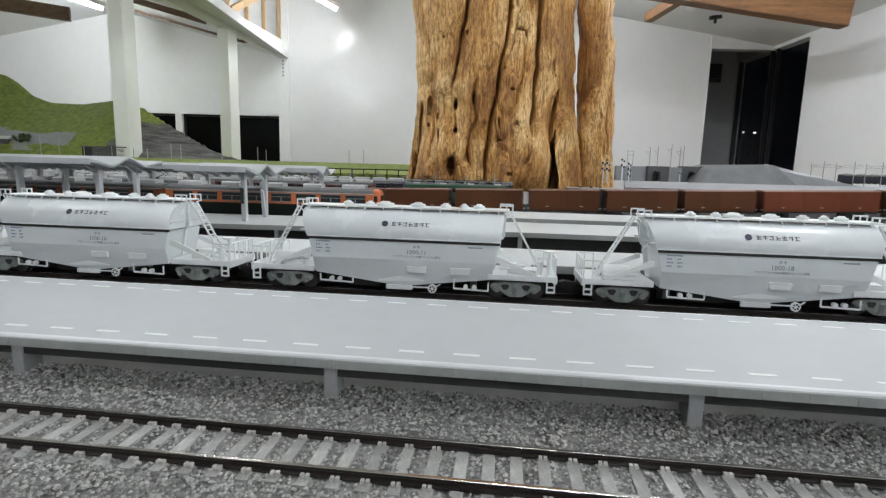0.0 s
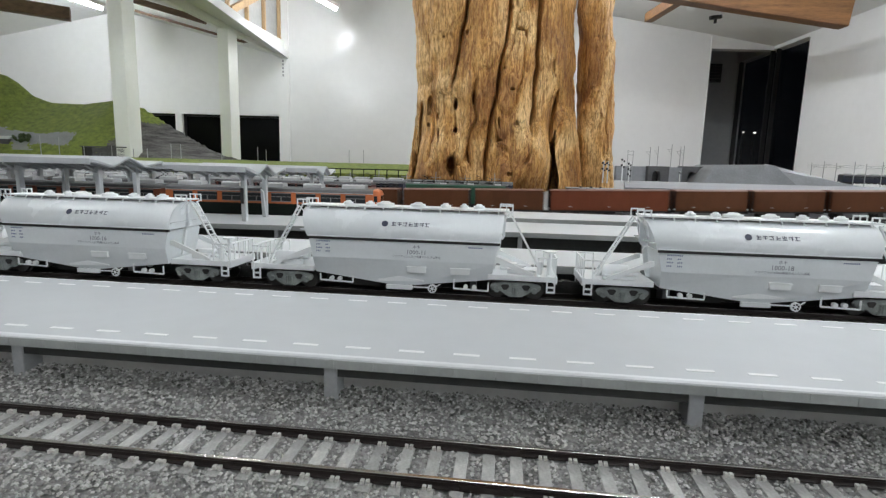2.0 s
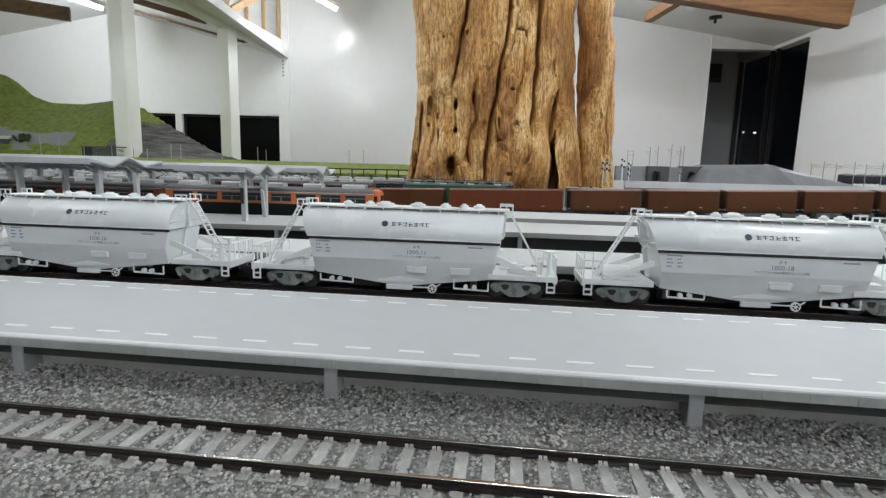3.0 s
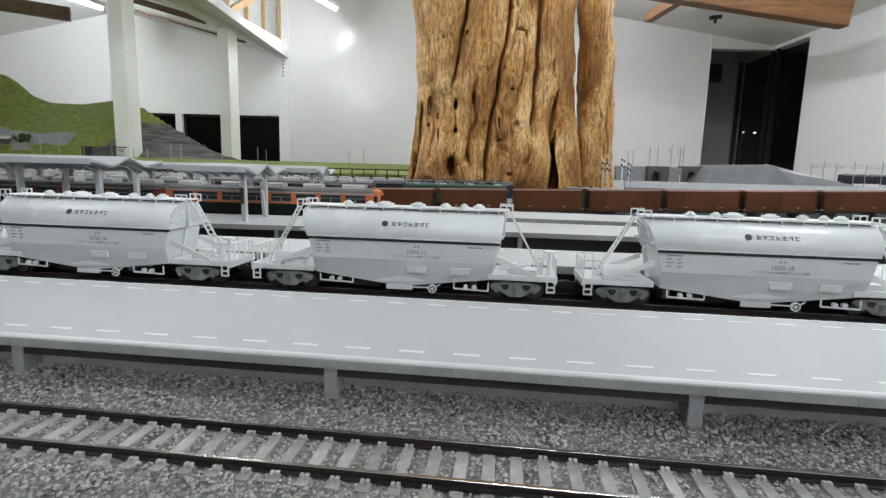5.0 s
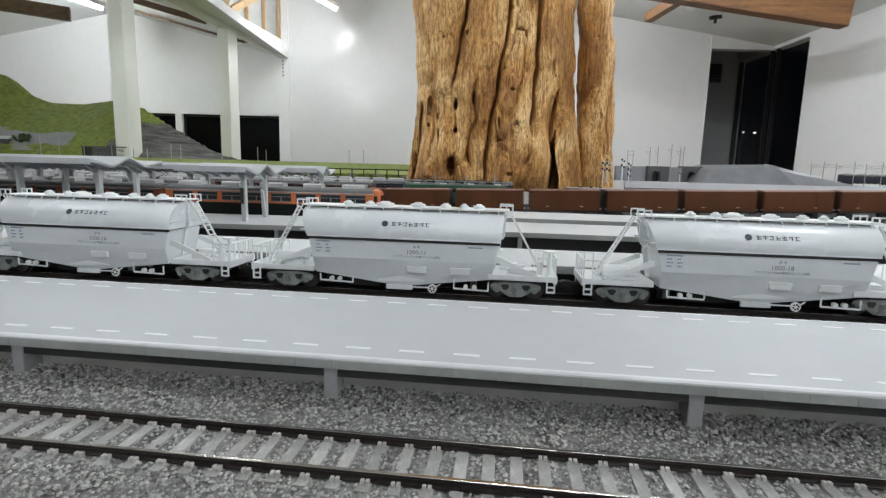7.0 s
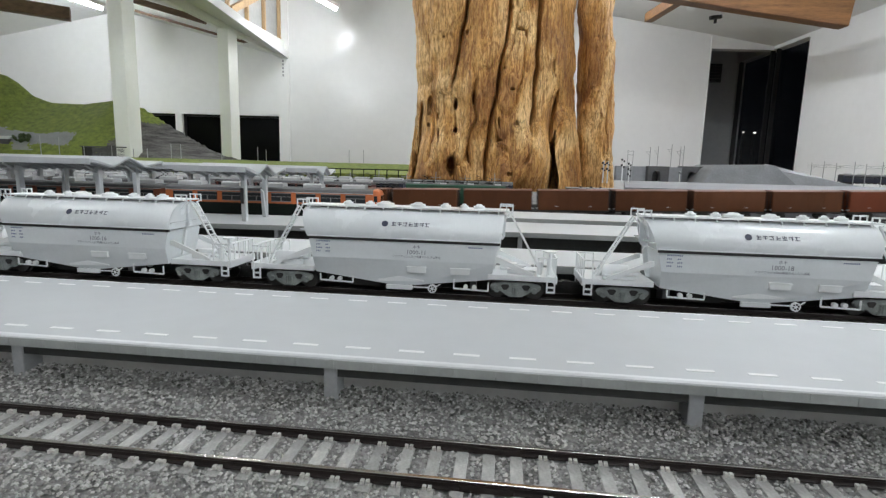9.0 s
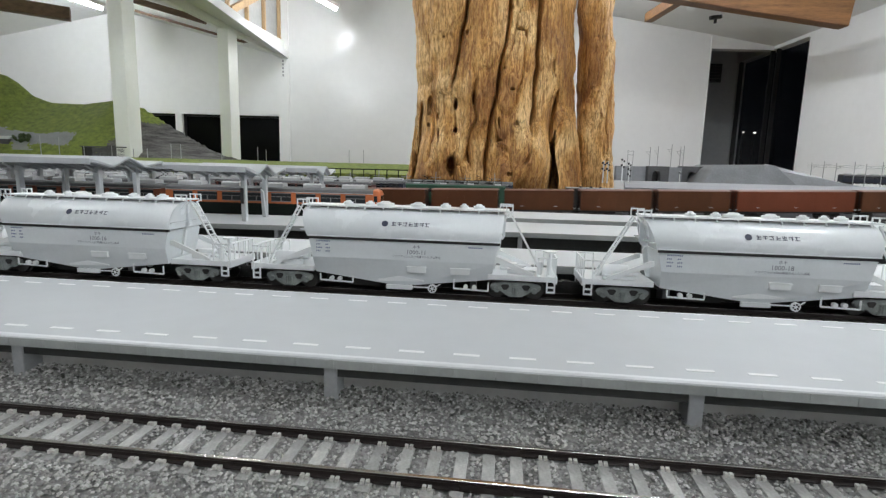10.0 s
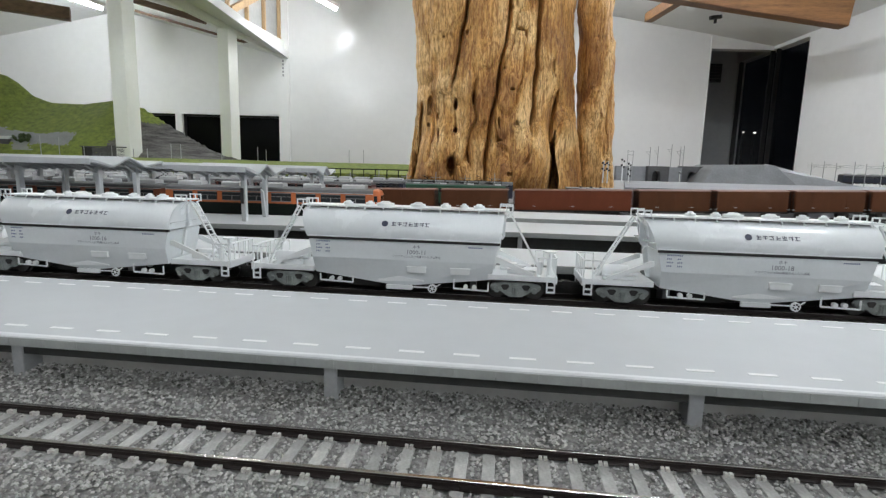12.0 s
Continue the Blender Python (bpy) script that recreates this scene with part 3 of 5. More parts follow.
def chips(name, label, mat, n, y0, y1, smallest, largest, lift, bias=1.0):
    cx, cy = rng.uniform(-0.30, 0.25, n), y0 + (y1 - y0) * rng.uniform(0, 1, n) ** bias
    inside = np.abs(cy - NEAR_Y) < 0.0128
    gap = np.min(np.abs(cx[:, None] - np.array(SLEEPERS)[None, :]), axis=1)
    keep = ~(inside & (gap < 0.00125)) & (np.abs(np.abs(cy - NEAR_Y) - GAUGE / 2) > 0.0012)
    cx, cy = cx[keep], cy[keep]
    heap = np.where(cy > 0.133, (cy - 0.133) * 0.17, 0)
    cz = -0.0029 + heap + rng.uniform(-0.0003, 0.0004, len(cx)) - np.where(np.abs(cy - NEAR_Y) < 0.0135, 0.0003, 0) + lift * rng.uniform(0, 1, len(cx))
    unit = np.array([(1, 0, 0), (-1, 0, 0), (0, 1, 0), (0, -1, 0), (0, 0, 1), (0, 0, -1)], float)
    tri = np.array([(0, 2, 4), (2, 1, 4), (1, 3, 4), (3, 0, 4), (2, 0, 5), (1, 2, 5), (3, 1, 5), (0, 3, 5)])
    size = rng.uniform(smallest, largest, (len(cx), 1, 1)) * rng.uniform(0.6, 1.25, (len(cx), 6, 1))
    turn = rng.uniform(0, 6.28, len(cx))
    cs, sn = np.cos(turn)[:, None], np.sin(turn)[:, None]
    ux = unit[None, :, 0] * cs - unit[None, :, 1] * sn
    uy = unit[None, :, 0] * sn + unit[None, :, 1] * cs
    uz = np.broadcast_to(unit[None, :, 2] * 0.75, ux.shape)
    pts = np.stack([ux, uy, uz], 2) * size + np.stack([cx, cy, cz], 1)[:, None, :]
    faces = (tri[None] + (np.arange(len(cx)) * 6)[:, None, None]).reshape(-1, 3)
    me = bpy.data.meshes.new(name)
    me.from_pydata(pts.reshape(-1, 3).tolist(), [], faces.tolist())
    me.materials.append(mat)
    tagged(new(name, me), label, "ballast", kind="stuff")


chips("ballast_chips", "loose grey stone chips round the track", M["chip_island"], 72000, 0.055, 0.1500, 0.00035, 0.0008, 0.0007)
# denser towards the wall: moss, plus platform shade put into the chip colour
chips("mossy_chips", "stone chips darkened for moss and platform shade along its foot", M["chip_dark"], 4200, 0.1340, 0.1502, 0.0004, 0.0009, 0.0008, 0.5)

# ================= platforms =================
PZ = 0.0135


def platform_near():
    p = thing("platform", "long pale grey station platform with white dashed lines", "platform", "platforms", kind="structure")
    x0, x1, y0, y1 = -0.72, 0.60, 0.1400, 0.2155
    bm = B()
    box(bm, x0, x1, y0 + 0.0022, y1 - 0.0015, PZ - 0.0035, PZ)
    part("deck", bm, M["plat_top"], p)
    bm = B()
    prism_x(bm, [(y0 + 0.0002, PZ - 0.0008), (y0 + 0.0022, PZ - 0.0008), (y0 + 0.0022, PZ + 0.0002), (y0 + 0.0008, PZ + 0.0002), (y0 + 0.0002, PZ - 0.0003)], x0, x1)
    part("edge_strip", bm, M["plat_edge"], p, "white rounded platform edge")
    bm = B()
    box(bm, x0, x1, y1 - 0.0015, y1, PZ - 0.0035, PZ + 0.0001)
    part("edge_strip", bm, M["plat_edge"], p)
    bm = B()
    box(bm, 0.00004, 0.01196, y0, y0 + 0.002, PZ - 0.0035, PZ - 0.0008)
    me = finish("edge_panel", bm, M["plat_face"], bevel=0.0001)
    for i in range(110):
        share("edge_panel", me, p, pose(x0 + 0.012 * i, random.uniform(-0.00004, 0.00004), 0))
    # dark strip that paints the shade below the edge panels
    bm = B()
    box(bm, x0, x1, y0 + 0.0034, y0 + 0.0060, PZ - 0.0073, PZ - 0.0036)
    part("edge_shade", bm, M["plat_under_shade"], p, "dark recessed strip painted as shade under the edge")
    bm = B()
    box(bm, x0, x1, y0 + 0.0102, y1 - 0.012, -0.008, PZ - 0.0036)
    part("retaining_wall", bm, M["plat_wall"], p)
    for k in range(-5, 6):
        bm = B()
        box(bm, -0.0021, 0.0021, y0 + 0.0030, y0 + 0.0101, -0.008, PZ - 0.0037)
        part("support_post", bm, M["plat_post"], p, bevel=0.0002, at=pose(-0.0501 + 0.1066 * k, 0, 0))
    bm = B()
    prism_y(bm, [(0, 0), (0.0080, 0), (0.0080, 0.00012), (0, 0.00012)], -0.0002, 0.0014)
    me = finish("line_dash", bm, M["dash"])
    for k in range(-26, 33):
        share("line_dash", me, p, pose(-0.1671 + 0.0171 * (k + 0), 0.1490, PZ))
        share("line_dash", me, p, pose(-0.1671 + 0.0171 * (k + 0) + DASH_BACK, 0.2056, PZ))


DASH_BACK = 0.0006
platform_near()


def platform_far(label, ys, x0, x1, posts=0.0):
    """A platform whose edges follow ys(x) -> near y, far y."""
    p = thing("platform", label, "platform", "platforms", kind="structure")
    n = 14
    xs = [x0 + (x1 - x0) * i / n for i in range(n + 1)]
    def sheet(a, b, z0, z1):
        bm = B()
        loft(bm, [[(x, ys(x)[0] + a, z0), (x, ys(x)[1] - b, z0), (x, ys(x)[1] - b, z1), (x, ys(x)[0] + a, z1)] for x in xs])
        return bm
    part("deck", sheet(0.0018, 0.0005, PZ - 0.0035, PZ), M["plat_far"], p)
    bm = B()
    loft(bm, [[(x, ys(x)[0], PZ - 0.0045), (x, ys(x)[0] + 0.0018, PZ - 0.0045), (x, ys(x)[0] + 0.0018, PZ + 0.0001), (x, ys(x)[0], PZ + 0.0001)] for x in xs])
    part("edge_face", bm, M["plat_face"], p)
    # foundation coloured with the same painted shade below the deck
    part("foundation", sheet(0.016, 0.004, -0.008, PZ - 0.0046), M["plat_under_shade"], p)
    x = x0 + 0.03
    while x < x1:
        bm = B()
        box(bm, -0.002, 0.002, 0.003, 0.0155, -0.008, PZ - 0.0046)
        part("support_post", bm, M["plat_post"], p, at=pose(x, ys(x)[0], 0))
        x += 0.1172


def b_edges(x):
    u = 0.088 * min(0.0, x - 0.03)
    return 0.4862 + u, 0.5925 + u * 1.05


platform_far("pale grey platform behind the hopper wagons", lambda x: (0.3122, 0.3815), -0.75, 0.62)
platform_far("pale grey platform carrying the winged canopy", b_edges, -0.95, 0.75)
platform_far("pale grey platform beside the freight line", lambda x: (0.642 + 0.085 * min(0, x), 0.757 + 0.085 * min(0, x + 0.2)), -0.95, 0.62)

# ================= hopper wagons =================
def half_profile(s=1.0):
    return [(0.0, 0.0470), (0.0060, 0.0467), (0.0098, 0.0452), (0.0128, 0.0430), (0.0150, 0.0402), (0.0163, 0.0374), (0.0168, 0.0350), (0.0166, 0.0330), (0.0161, 0.0312)]


def text_mesh(name, words, size):
    cu = bpy.data.curves.new(name, "FONT")
    cu.body, cu.size, cu.align_x, cu.align_y, cu.extrude, cu.resolution_u = words, size, "CENTER", "CENTER", 0.00004, 2
    ob = bpy.data.objects.new(name, cu)
    scene.collection.objects.link(ob)
    bpy.context.view_layer.update()
    me = bpy.data.meshes.new_from_object(ob.evaluated_get(bpy.context.evaluated_depsgraph_get()))
    bpy.data.objects.remove(ob)
    me.materials.clear()
    me.materials.append(M["print_grey"])
    return me


def wheelset(parent, x, r=0.0054, w=GAUGE):
    bm = B()
    for s in (-1, 1):
        rod(bm, (x, s * (w / 2 - 0.0012), r), (x, s * (w / 2 + 0.0010), r), r, 20)
        rod(bm, (x, s * (w / 2 - 0.0018), r), (x, s * (w / 2 - 0.0010), r), r + 0.0006, 20)
    rod(bm, (x, -0.0115, r), (x, 0.0115, r), 0.0010, 8)
    part("wheelset", bm, M["wheel"], parent, smooth=True)


def bogie(parent, x):
    b = new("bogie")
    b.parent = parent
    b.matrix_basis = pose(x, 0, 0)
    b.empty_display_size = 0.01
    for s in (-1, 1):
        bm = B()
        y0, y1 = sorted((s * 0.0108, s * 0.0132))
        out = [(-0.0140, 0.0068), (-0.0130, 0.0084), (-0.0085, 0.0095), (0.0085, 0.0095), (0.0130, 0.0084), (0.0140, 0.0068), (0.0126, 0.0046), (0.0086, 0.0050), (0.0050, 0.0024), (0.0034, 0.0013), (-0.0034, 0.0013), (-0.0050, 0.0024), (-0.0086, 0.0050), (-0.0126, 0.0046)]
        prism_y(bm, out, y0, y1)
        part("side_frame", bm, M["bogie"], b, bevel=0.0003)
        yf = s * 0.0133
        bm = B()
        for dx in (-0.0057, 0.0057):
            e = s * 0.0002
            prism_y(bm, [(dx - 0.0024, 0.0076), (dx - 0.0014, 0.0084), (dx + 0.0014, 0.0084), (dx + 0.0024, 0.0076), (dx + 0.0010, 0.0054), (dx - 0.0010, 0.0054)], *sorted((yf - e, yf + e)))
        part("frame_window", bm, M["under"], b)
        bm = B()
        for dx in (-0.0102, 0.0102):
            rod(bm, (dx, s * 0.0130, 0.0054), (dx, s * 0.0146, 0.0054), 0.0016, 10)
        for dx in (-0.0013, 0.0, 0.0013):
            rod(bm, (dx, s * 0.0134, 0.0026), (dx, s * 0.0134, 0.0070), 0.00055, 6)
        box(bm, -0.0026, 0.0026, *sorted((s * 0.0130, s * 0.0140)), 0.0016, 0.0026)
        part("axle_box", bm, M["bogie"], b, smooth=True)
    for dx in (-0.0102, 0.0102):
        wheelset(b, dx)
    bm = B()
    box(bm, -0.004, 0.004, -0.0105, 0.0105, 0.0045, 0.0100)
    part("bolster", bm, M["under"], b)
    return b


def hopper(number, at):
    h = thing("hopper_wagon", "pale grey model hopper wagon with navy lettering on track", "wagon", "hopper wagons", at=at)
    # upper shell, ends drawn in a little towards the top
    half = half_profile()
    ring = [(-y, z) for y, z in half[::-1]] + [(y, z) for y, z in half[1:]]
    bm = B()
    rings = []
    for foot, head, k in ((-0.0529, -0.0579, 0.982), (-0.0525, -0.0575, 1.0), (0.0555, 0.0570, 1.0), (0.0559, 0.0574, 0.982)):
        rings.append([(foot + (head - foot) * (z - 0.0312) / 0.0158, y * k, z) for y, z in ring])
    loft(bm, rings)
    part("tank_shell", bm, M["hop_up"], h, "glossy pale grey rounded shell", smooth=True)
    for s in (-1, 1):
        bm = B()
        prism_y(bm, [(s * 0.0530, 0.0316), (s * 0.0560, 0.0455), (s * 0.0585, 0.0455), (s * 0.0582, 0.0335), (s * 0.0570, 0.0316)], -0.0009, 0.0009)
        part("end_stiffener", bm, M["hop_up"], h)
        bm = B()
        box(bm, *sorted((s * 0.0530, s * 0.0570)), -0.0156, 0.0156, 0.0345, 0.0352)
        part("end_stiffener", bm, M["hop_up"], h)
    bm = B()
    for s in (-1, 1):
        y0, y1 = sorted((s * 0.0152, s * 0.01665))
        box(bm, -0.0523, 0.0556, y0, y1, 0.0299, 0.0314)
    part("seam_line", bm, M["black"], h, "thin black line along the shell")
    for s in (-1, 1):
        bm = B()
        box(bm, -0.0523, 0.0556, *sorted((s * 0.0158, s * 0.01685)), 0.0314, 0.0319)
        part("seam_lip", bm, M["hop_white"], h, "bright white lip above the black line")
    # lower body: sides upright, then drawn in, ends sloping inwards
    bm = B()
    rows = [(0.0306, 0.0535, 0.0160), (0.0250, 0.0522, 0.0160), (0.0197, 0.0512, 0.0160)]
    loft(bm, [[(0.0014 - l, -w, z), (0.0014 + l, -w, z), (0.0014 + l, w, z), (0.0014 - l, w, z)] for z, l, w in rows])
    part("lower_body", bm, M["hop_low"], h, "satin grey lower hopper sides")
    bm = B()
    loft(bm, [[(x + 0.0014 + e, -0.0160, 0.0197), (x + 0.0014 + e, 0.0160, 0.0197), (x + 0.0014, 0.0128, z), (x + 0.0014, -0.0128, z)] for x, e, z in ((-0.0503, -0.0009, 0.0104), (-0.0080, 0, 0.0052), (0.0070, 0, 0.0052), (0.0503, 0.0009, 0.0104))])
    part("hopper_bottom", bm, M["hop_low"], h, "grey V-shaped bottom of the hopper")
    for s in (-1, 1):
        bm = B()
        y0, y1 = sorted((s * 0.0128, s * 0.0142))
        prism_y(bm, [(-0.012, 0.0078), (0.0, 0.0102), (0.014, 0.0082), (0.014, 0.0076), (-0.012, 0.0070)], y0, y1)
        box(bm, -0.0075, 0.0075, y0, y1, 0.0026, 0.0052)
        part("discharge_tray", bm, M["hop_white"], h, bevel=0.0002)
    # deck, headstocks
    for s in (-1, 1):
        bm = B()
        xa, xb = sorted((s * 0.0495, s * 0.0866))
        box(bm, xa, xb, -0.0148, 0.0148, 0.0108, 0.0138)
        xa, xb = sorted((s * 0.0850, s * 0.0872))
        box(bm, xa, xb, -0.0152, 0.0152, 0.0100, 0.0142)
        part("deck", bm, M["hop_white"], h, bevel=0.0003)
        for w in (-1, 1):
            bm = B()
            y0, y1 = sorted((w * 0.0134, w * 0.0146))
            prism_y(bm, [(s * 0.0500, 0.0248), (s * 0.0520, 0.0248), (s * 0.0745, 0.0150), (s * 0.0745, 0.0139), (s * 0.0720, 0.0139), (s * 0.0500, 0.0222)], y0, y1)
            part("gusset", bm, M["hop_white"], h)
        # end sheet with ribs
        bm = B()
        prism_y(bm, [(s * 0.0535, 0.0306), (s * 0.0545, 0.0306), (s * 0.0560, 0.0290), (s * 0.0545, 0.0200), (s * 0.0530, 0.0140), (s * 0.0510, 0.0140)], -0.0008, 0.0008)
        part("end_rib", bm, M["hop_white"], h)
        # sloping ladder
        bm = B()
        top, foot = Vector((s * 0.0605, 0, 0.0474)), Vector((s * 0.0790, 0, 0.0145))
        for w in (-1, 1):
            off = Vector((0, w * 0.0028 - 0.006, 0))
            bar(bm, top + off, foot + off, 0.0006, 0.0010)
        for k in range(1, 12):
            c = top.lerp(foot, k / 12) + Vector((0, -0.006, 0))
            bar(bm, c + Vector((0, -0.0028, 0)), c + Vector((0, 0.0028, 0)), 0.0005)
        part("ladder", bm, M["hop_white"], h)
        bm = B()
        bar(bm, (s * 0.0565, -0.006, 0.0420), (s * 0.0615, -0.006, 0.0474), 0.0006)
        bar(bm, (s * 0.0565, 0.006, 0.0420), (s * 0.0615, 0.006, 0.0474), 0.0006)
        part("ladder_stay", bm, M["hop_white"], h)
        # walkway end frames
        bm = B()
        for w in (-1, 1):
            bar(bm, (s * 0.0548, w * 0.0072, 0.0486), (s * 0.0548, w * 0.0072, 0.0510), 0.0006)
            bar(bm, (s * 0.0618, w * 0.0072, 0.0470), (s * 0.0618, w * 0.0072, 0.0510), 0.0006)
            bar(bm, (s * 0.0583, w * 0.0072, 0.0486), (s * 0.0583, w * 0.0072, 0.0510), 0.0006)
            bar(bm, (s * 0.0545, w * 0.0072, 0.0511), (s * 0.0621, w * 0.0072, 0.0511), 0.0008)
        part("walkway_rail", bm, M["hop_white"], h)
        # end handrails on the deck
        bm = B()
        for w in (-1, 1):
            for x in (0.0765, 0.0815, 0.0862):
                bar(bm, (s * x, w * 0.0142, 0.0138), (s * x, w * 0.0142, 0.0236), 0.0006)
            bar(bm, (s * 0.0762, w * 0.0142, 0.0238), (s * 0.0866, w * 0.0142, 0.0238), 0.0007)
        for y in (-0.0085, -0.003, 0.003, 0.0085):
            bar(bm, (s * 0.0864, y, 0.0138), (s * 0.0864, y, 0.0238), 0.0006)
        bar(bm, (s * 0.0864, -0.0142, 0.0241), (s * 0.0864, 0.0142, 0.0241), 0.0007)
        part("handrail", bm, M["hop_white"], h)
        # corner steps
        for w in (-1, 1):
            bm = B()
            y = w * 0.0150
            for x in (0.0818, 0.0858):
                bar(bm, (s * x, y, 0.0050), (s * x, y, 0.0112), 0.0008)
            for z in (0.0054, 0.0082):
                bar(bm, (s * 0.0815, y, z), (s * 0.0861, y, z), 0.0009)
            part("corner_step", bm, M["hop_white"], h)
        # coupler
        bm = B()
        box(bm, *sorted((s * 0.086, s * 0.0945)), -0.0014, 0.0014, 0.0062, 0.0090)
        box(bm, *sorted((s * 0.0925, s * 0.0958)), -0.0026, 0.0022, 0.0055, 0.0095)
        part("coupler", bm, M["under"], h, "black knuckle coupler")
        bogie(h, s * 0.0650)
    # brake gear on the decks
    bm = B()
    rod(bm, (-0.0760, -0.004, 0.0172), (-0.0610, -0.004, 0.0172), 0.0032, 12)
    rod(bm, (-0.0700, 0.006, 0.0165), (-0.0600, 0.006, 0.0165), 0.0025, 12)
    part("air_tank", bm, M["hop_white"], h, smooth=True)
    bm = B()
    box(bm, -0.0690, -0.0580, -0.0120, -0.0085, 0.0138, 0.0160)
    bar(bm, (-0.0740, -0.010, 0.0150), (-0.0560, -0.010, 0.0185), 0.0010)
    part("brake_lever", bm, M["hop_white"], h, bevel=0.0002)
    bm = B()
    box(bm, 0.0600, 0.0700, -0.0100, -0.0050, 0.0138, 0.0165)
    bar(bm, (0.0560, -0.002, 0.0150), (0.0760, -0.008, 0.0152), 0.0012)
    part("brake_cylinder", bm, M["hop_white"], h, bevel=0.0002)
    bm = B()
    box(bm, 0.0560, 0.0660, 0.0030, 0.0090, 0.0138, 0.0172)
    rod(bm, (0.0660, 0.006, 0.0156), (0.0700, 0.006, 0.0156), 0.0012, 8)
    part("brake_gear", bm, M["hop_white"], h, bevel=0.0002)
    bm = B()
    rod(bm, (0.0832, -0.0085, 0.0138), (0.0832, -0.0085, 0.0262), 0.0009, 8)
    rod(bm, (0.0832, -0.0085, 0.0262), (0.0832, -0.0085, 0.0272), 0.0034, 16)
    rod(bm, (0.0780, -0.0085, 0.0138), (0.0780, -0.0085, 0.0210), 0.0016, 10)
    part("brake_wheel", bm, M["hop_white"], h, "white handwheel on a short post", smooth=True)
    # walkway with brackets and hatches
    bm = B()
    box(bm, -0.0590, 0.0600, -0.0082, 0.0082, 0.0478, 0.0486)
    part("walkway", bm, M["hop_white"], h)
    bm = B()
    for k in range(11):
        x = -0.054 + 0.0108 * k
        for s in (-1, 1):
            bar(bm, (x, s * 0.0078, 0.0480), (x, s * 0.0090, 0.0461), 0.0006, 0.0006)
    part("walkway_brackets", bm, M["hop_white"], h)
    for x, r in ((-0.0330, 0.0028), (-0.0200, 0.0026), (-0.0110, 0.0052), (0.0080, 0.0044), (0.0240, 0.0030), (0.0345, 0.0024), (0.0430, 0.0032)):
        bm = B()
        rod(bm, (x, -0.002, 0.0486), (x, -0.002, 0.0502), r, 14)
        rod(bm, (x, -0.002, 0.0502), (x, -0.002, 0.0512), r * 0.7, 14, r * 0.45)
        part("hatch", bm, M["hop_white"], h, smooth=True)
    # boxes and brake rigging under the near and far sides
    for s in (-1, 1):
        y = s * 0.0150
        for x in (0.0100, 0.0342):
            bm = B()
            box(bm, x - 0.0052, x + 0.0052, *sorted((s * 0.0128, s * 0.0164)), 0.0130, 0.0162)
            box(bm, x - 0.0056, x + 0.0056, *sorted((s * 0.0128, s * 0.0167)), 0.0158, 0.0165)
            part("inspection_box", bm, M["hop_white"], h, bevel=0.0002)
        for x0, x1, z in ((-0.0455, -0.0265, 0.0062), (0.0310, 0.0500, 0.0050)):
            bm = B()
            bar(bm, (x0, y, 0.0100), (x0, y, z), 0.0007)
            bar(bm, (x0, y, z), (x1, y, z - 0.0006), 0.0008)
            bar(bm, (x1, y, z - 0.0006), (x1, y, 0.0092), 0.0007)
            for k in (0.35, 0.6):
                rod(bm, (x0 + (x1 - x0) * k, y - 0.001, z + 0.0012), (x0 + (x1 - x0) * k, y + 0.001, z + 0.0012), 0.0013, 10)
            part("valve_pipe", bm, M["hop_white"], h)
        bm = B()
        rod(bm, (0.0190, y - 0.0005, 0.0042), (0.0190, y + 0.0005, 0.0042), 0.0025, 18)
        bar(bm, (0.0070, y, 0.0046), (0.0165, y, 0.0046), 0.0006)
        bar(bm, (0.0235, y, 0.0070), (0.0200, y, 0.0046), 0.0006)
        part("release_wheel", bm, M["hop_white"], h, smooth=True)
        bm = B()
        for a in range(3):
            t = math.pi * a / 3 + 0.3
            c, sn_ = math.cos(t), math.sin(t)
            for k in (-1, 1):
                rod(bm, (0.0190 + k * 0.0013 * c, y + s * 0.0004, 0.0042 + k * 0.0013 * sn_), (0.0190 + k * 0.0013 * c, y + s * 0.0007, 0.0042 + k * 0.0013 * sn_), 0.0005, 6)
        part("wheel_holes", bm, M["under"], h)
    bm = B()
    box(bm, -0.086, 0.086, -0.004, 0.004, 0.0080, 0.0112)
    box(bm, -0.030, -0.012, -0.009, 0.009, 0.0030, 0.0075)
    part("centre_sill", bm, M["under"], h)
    # prints on both sides: plain disc and bars for the mark, class number, small bars
    for s in (-1, 1):
        tip = pose(0, 0, 0, 0, 0, 0 if s < 0 else 180)
        def side(x, z, lean=90.0, y=0.0161):
            return tip @ pose(x, -y, z, lean)
        bm = B()
        rod(bm, (0, 0, -0.00004), (0, 0, 0.00006), 0.0018, 24)
        part("mark_disc", bm, M["ink"], h, at=side(-0.0082, 0.0397, 57, 0.01545))
        bm = B()
        for k in range(7):
            x = -0.0043 + 0.0031 * k
            for d in range(3):
                if (k + d) % 4 < 3:
                    box(bm, x + 0.0002 * (d % 2), x + 0.0024, 0.0008 - 0.0009 * d - 0.00018, 0.0008 - 0.0009 * d + 0.00018, -0.00003, 0.00005)
            u = x + 0.0006 + 0.0005 * (k % 3)
            box(bm, u, u + 0.0004, -0.0012, 0.0012, -0.00003, 0.00005)
        part("mark_bars", bm, M["ink"], h, at=side(0, 0.0397, 57, 0.01540))
        ob = share("class_number", text_mesh("class_number", "1000-" + number, 0.0034), h, side(0.0098, 0.0243))
        ob = share("class_letters", text_mesh("class_letters", "ホキ", 0.0022), h, side(0.0098, 0.0272))
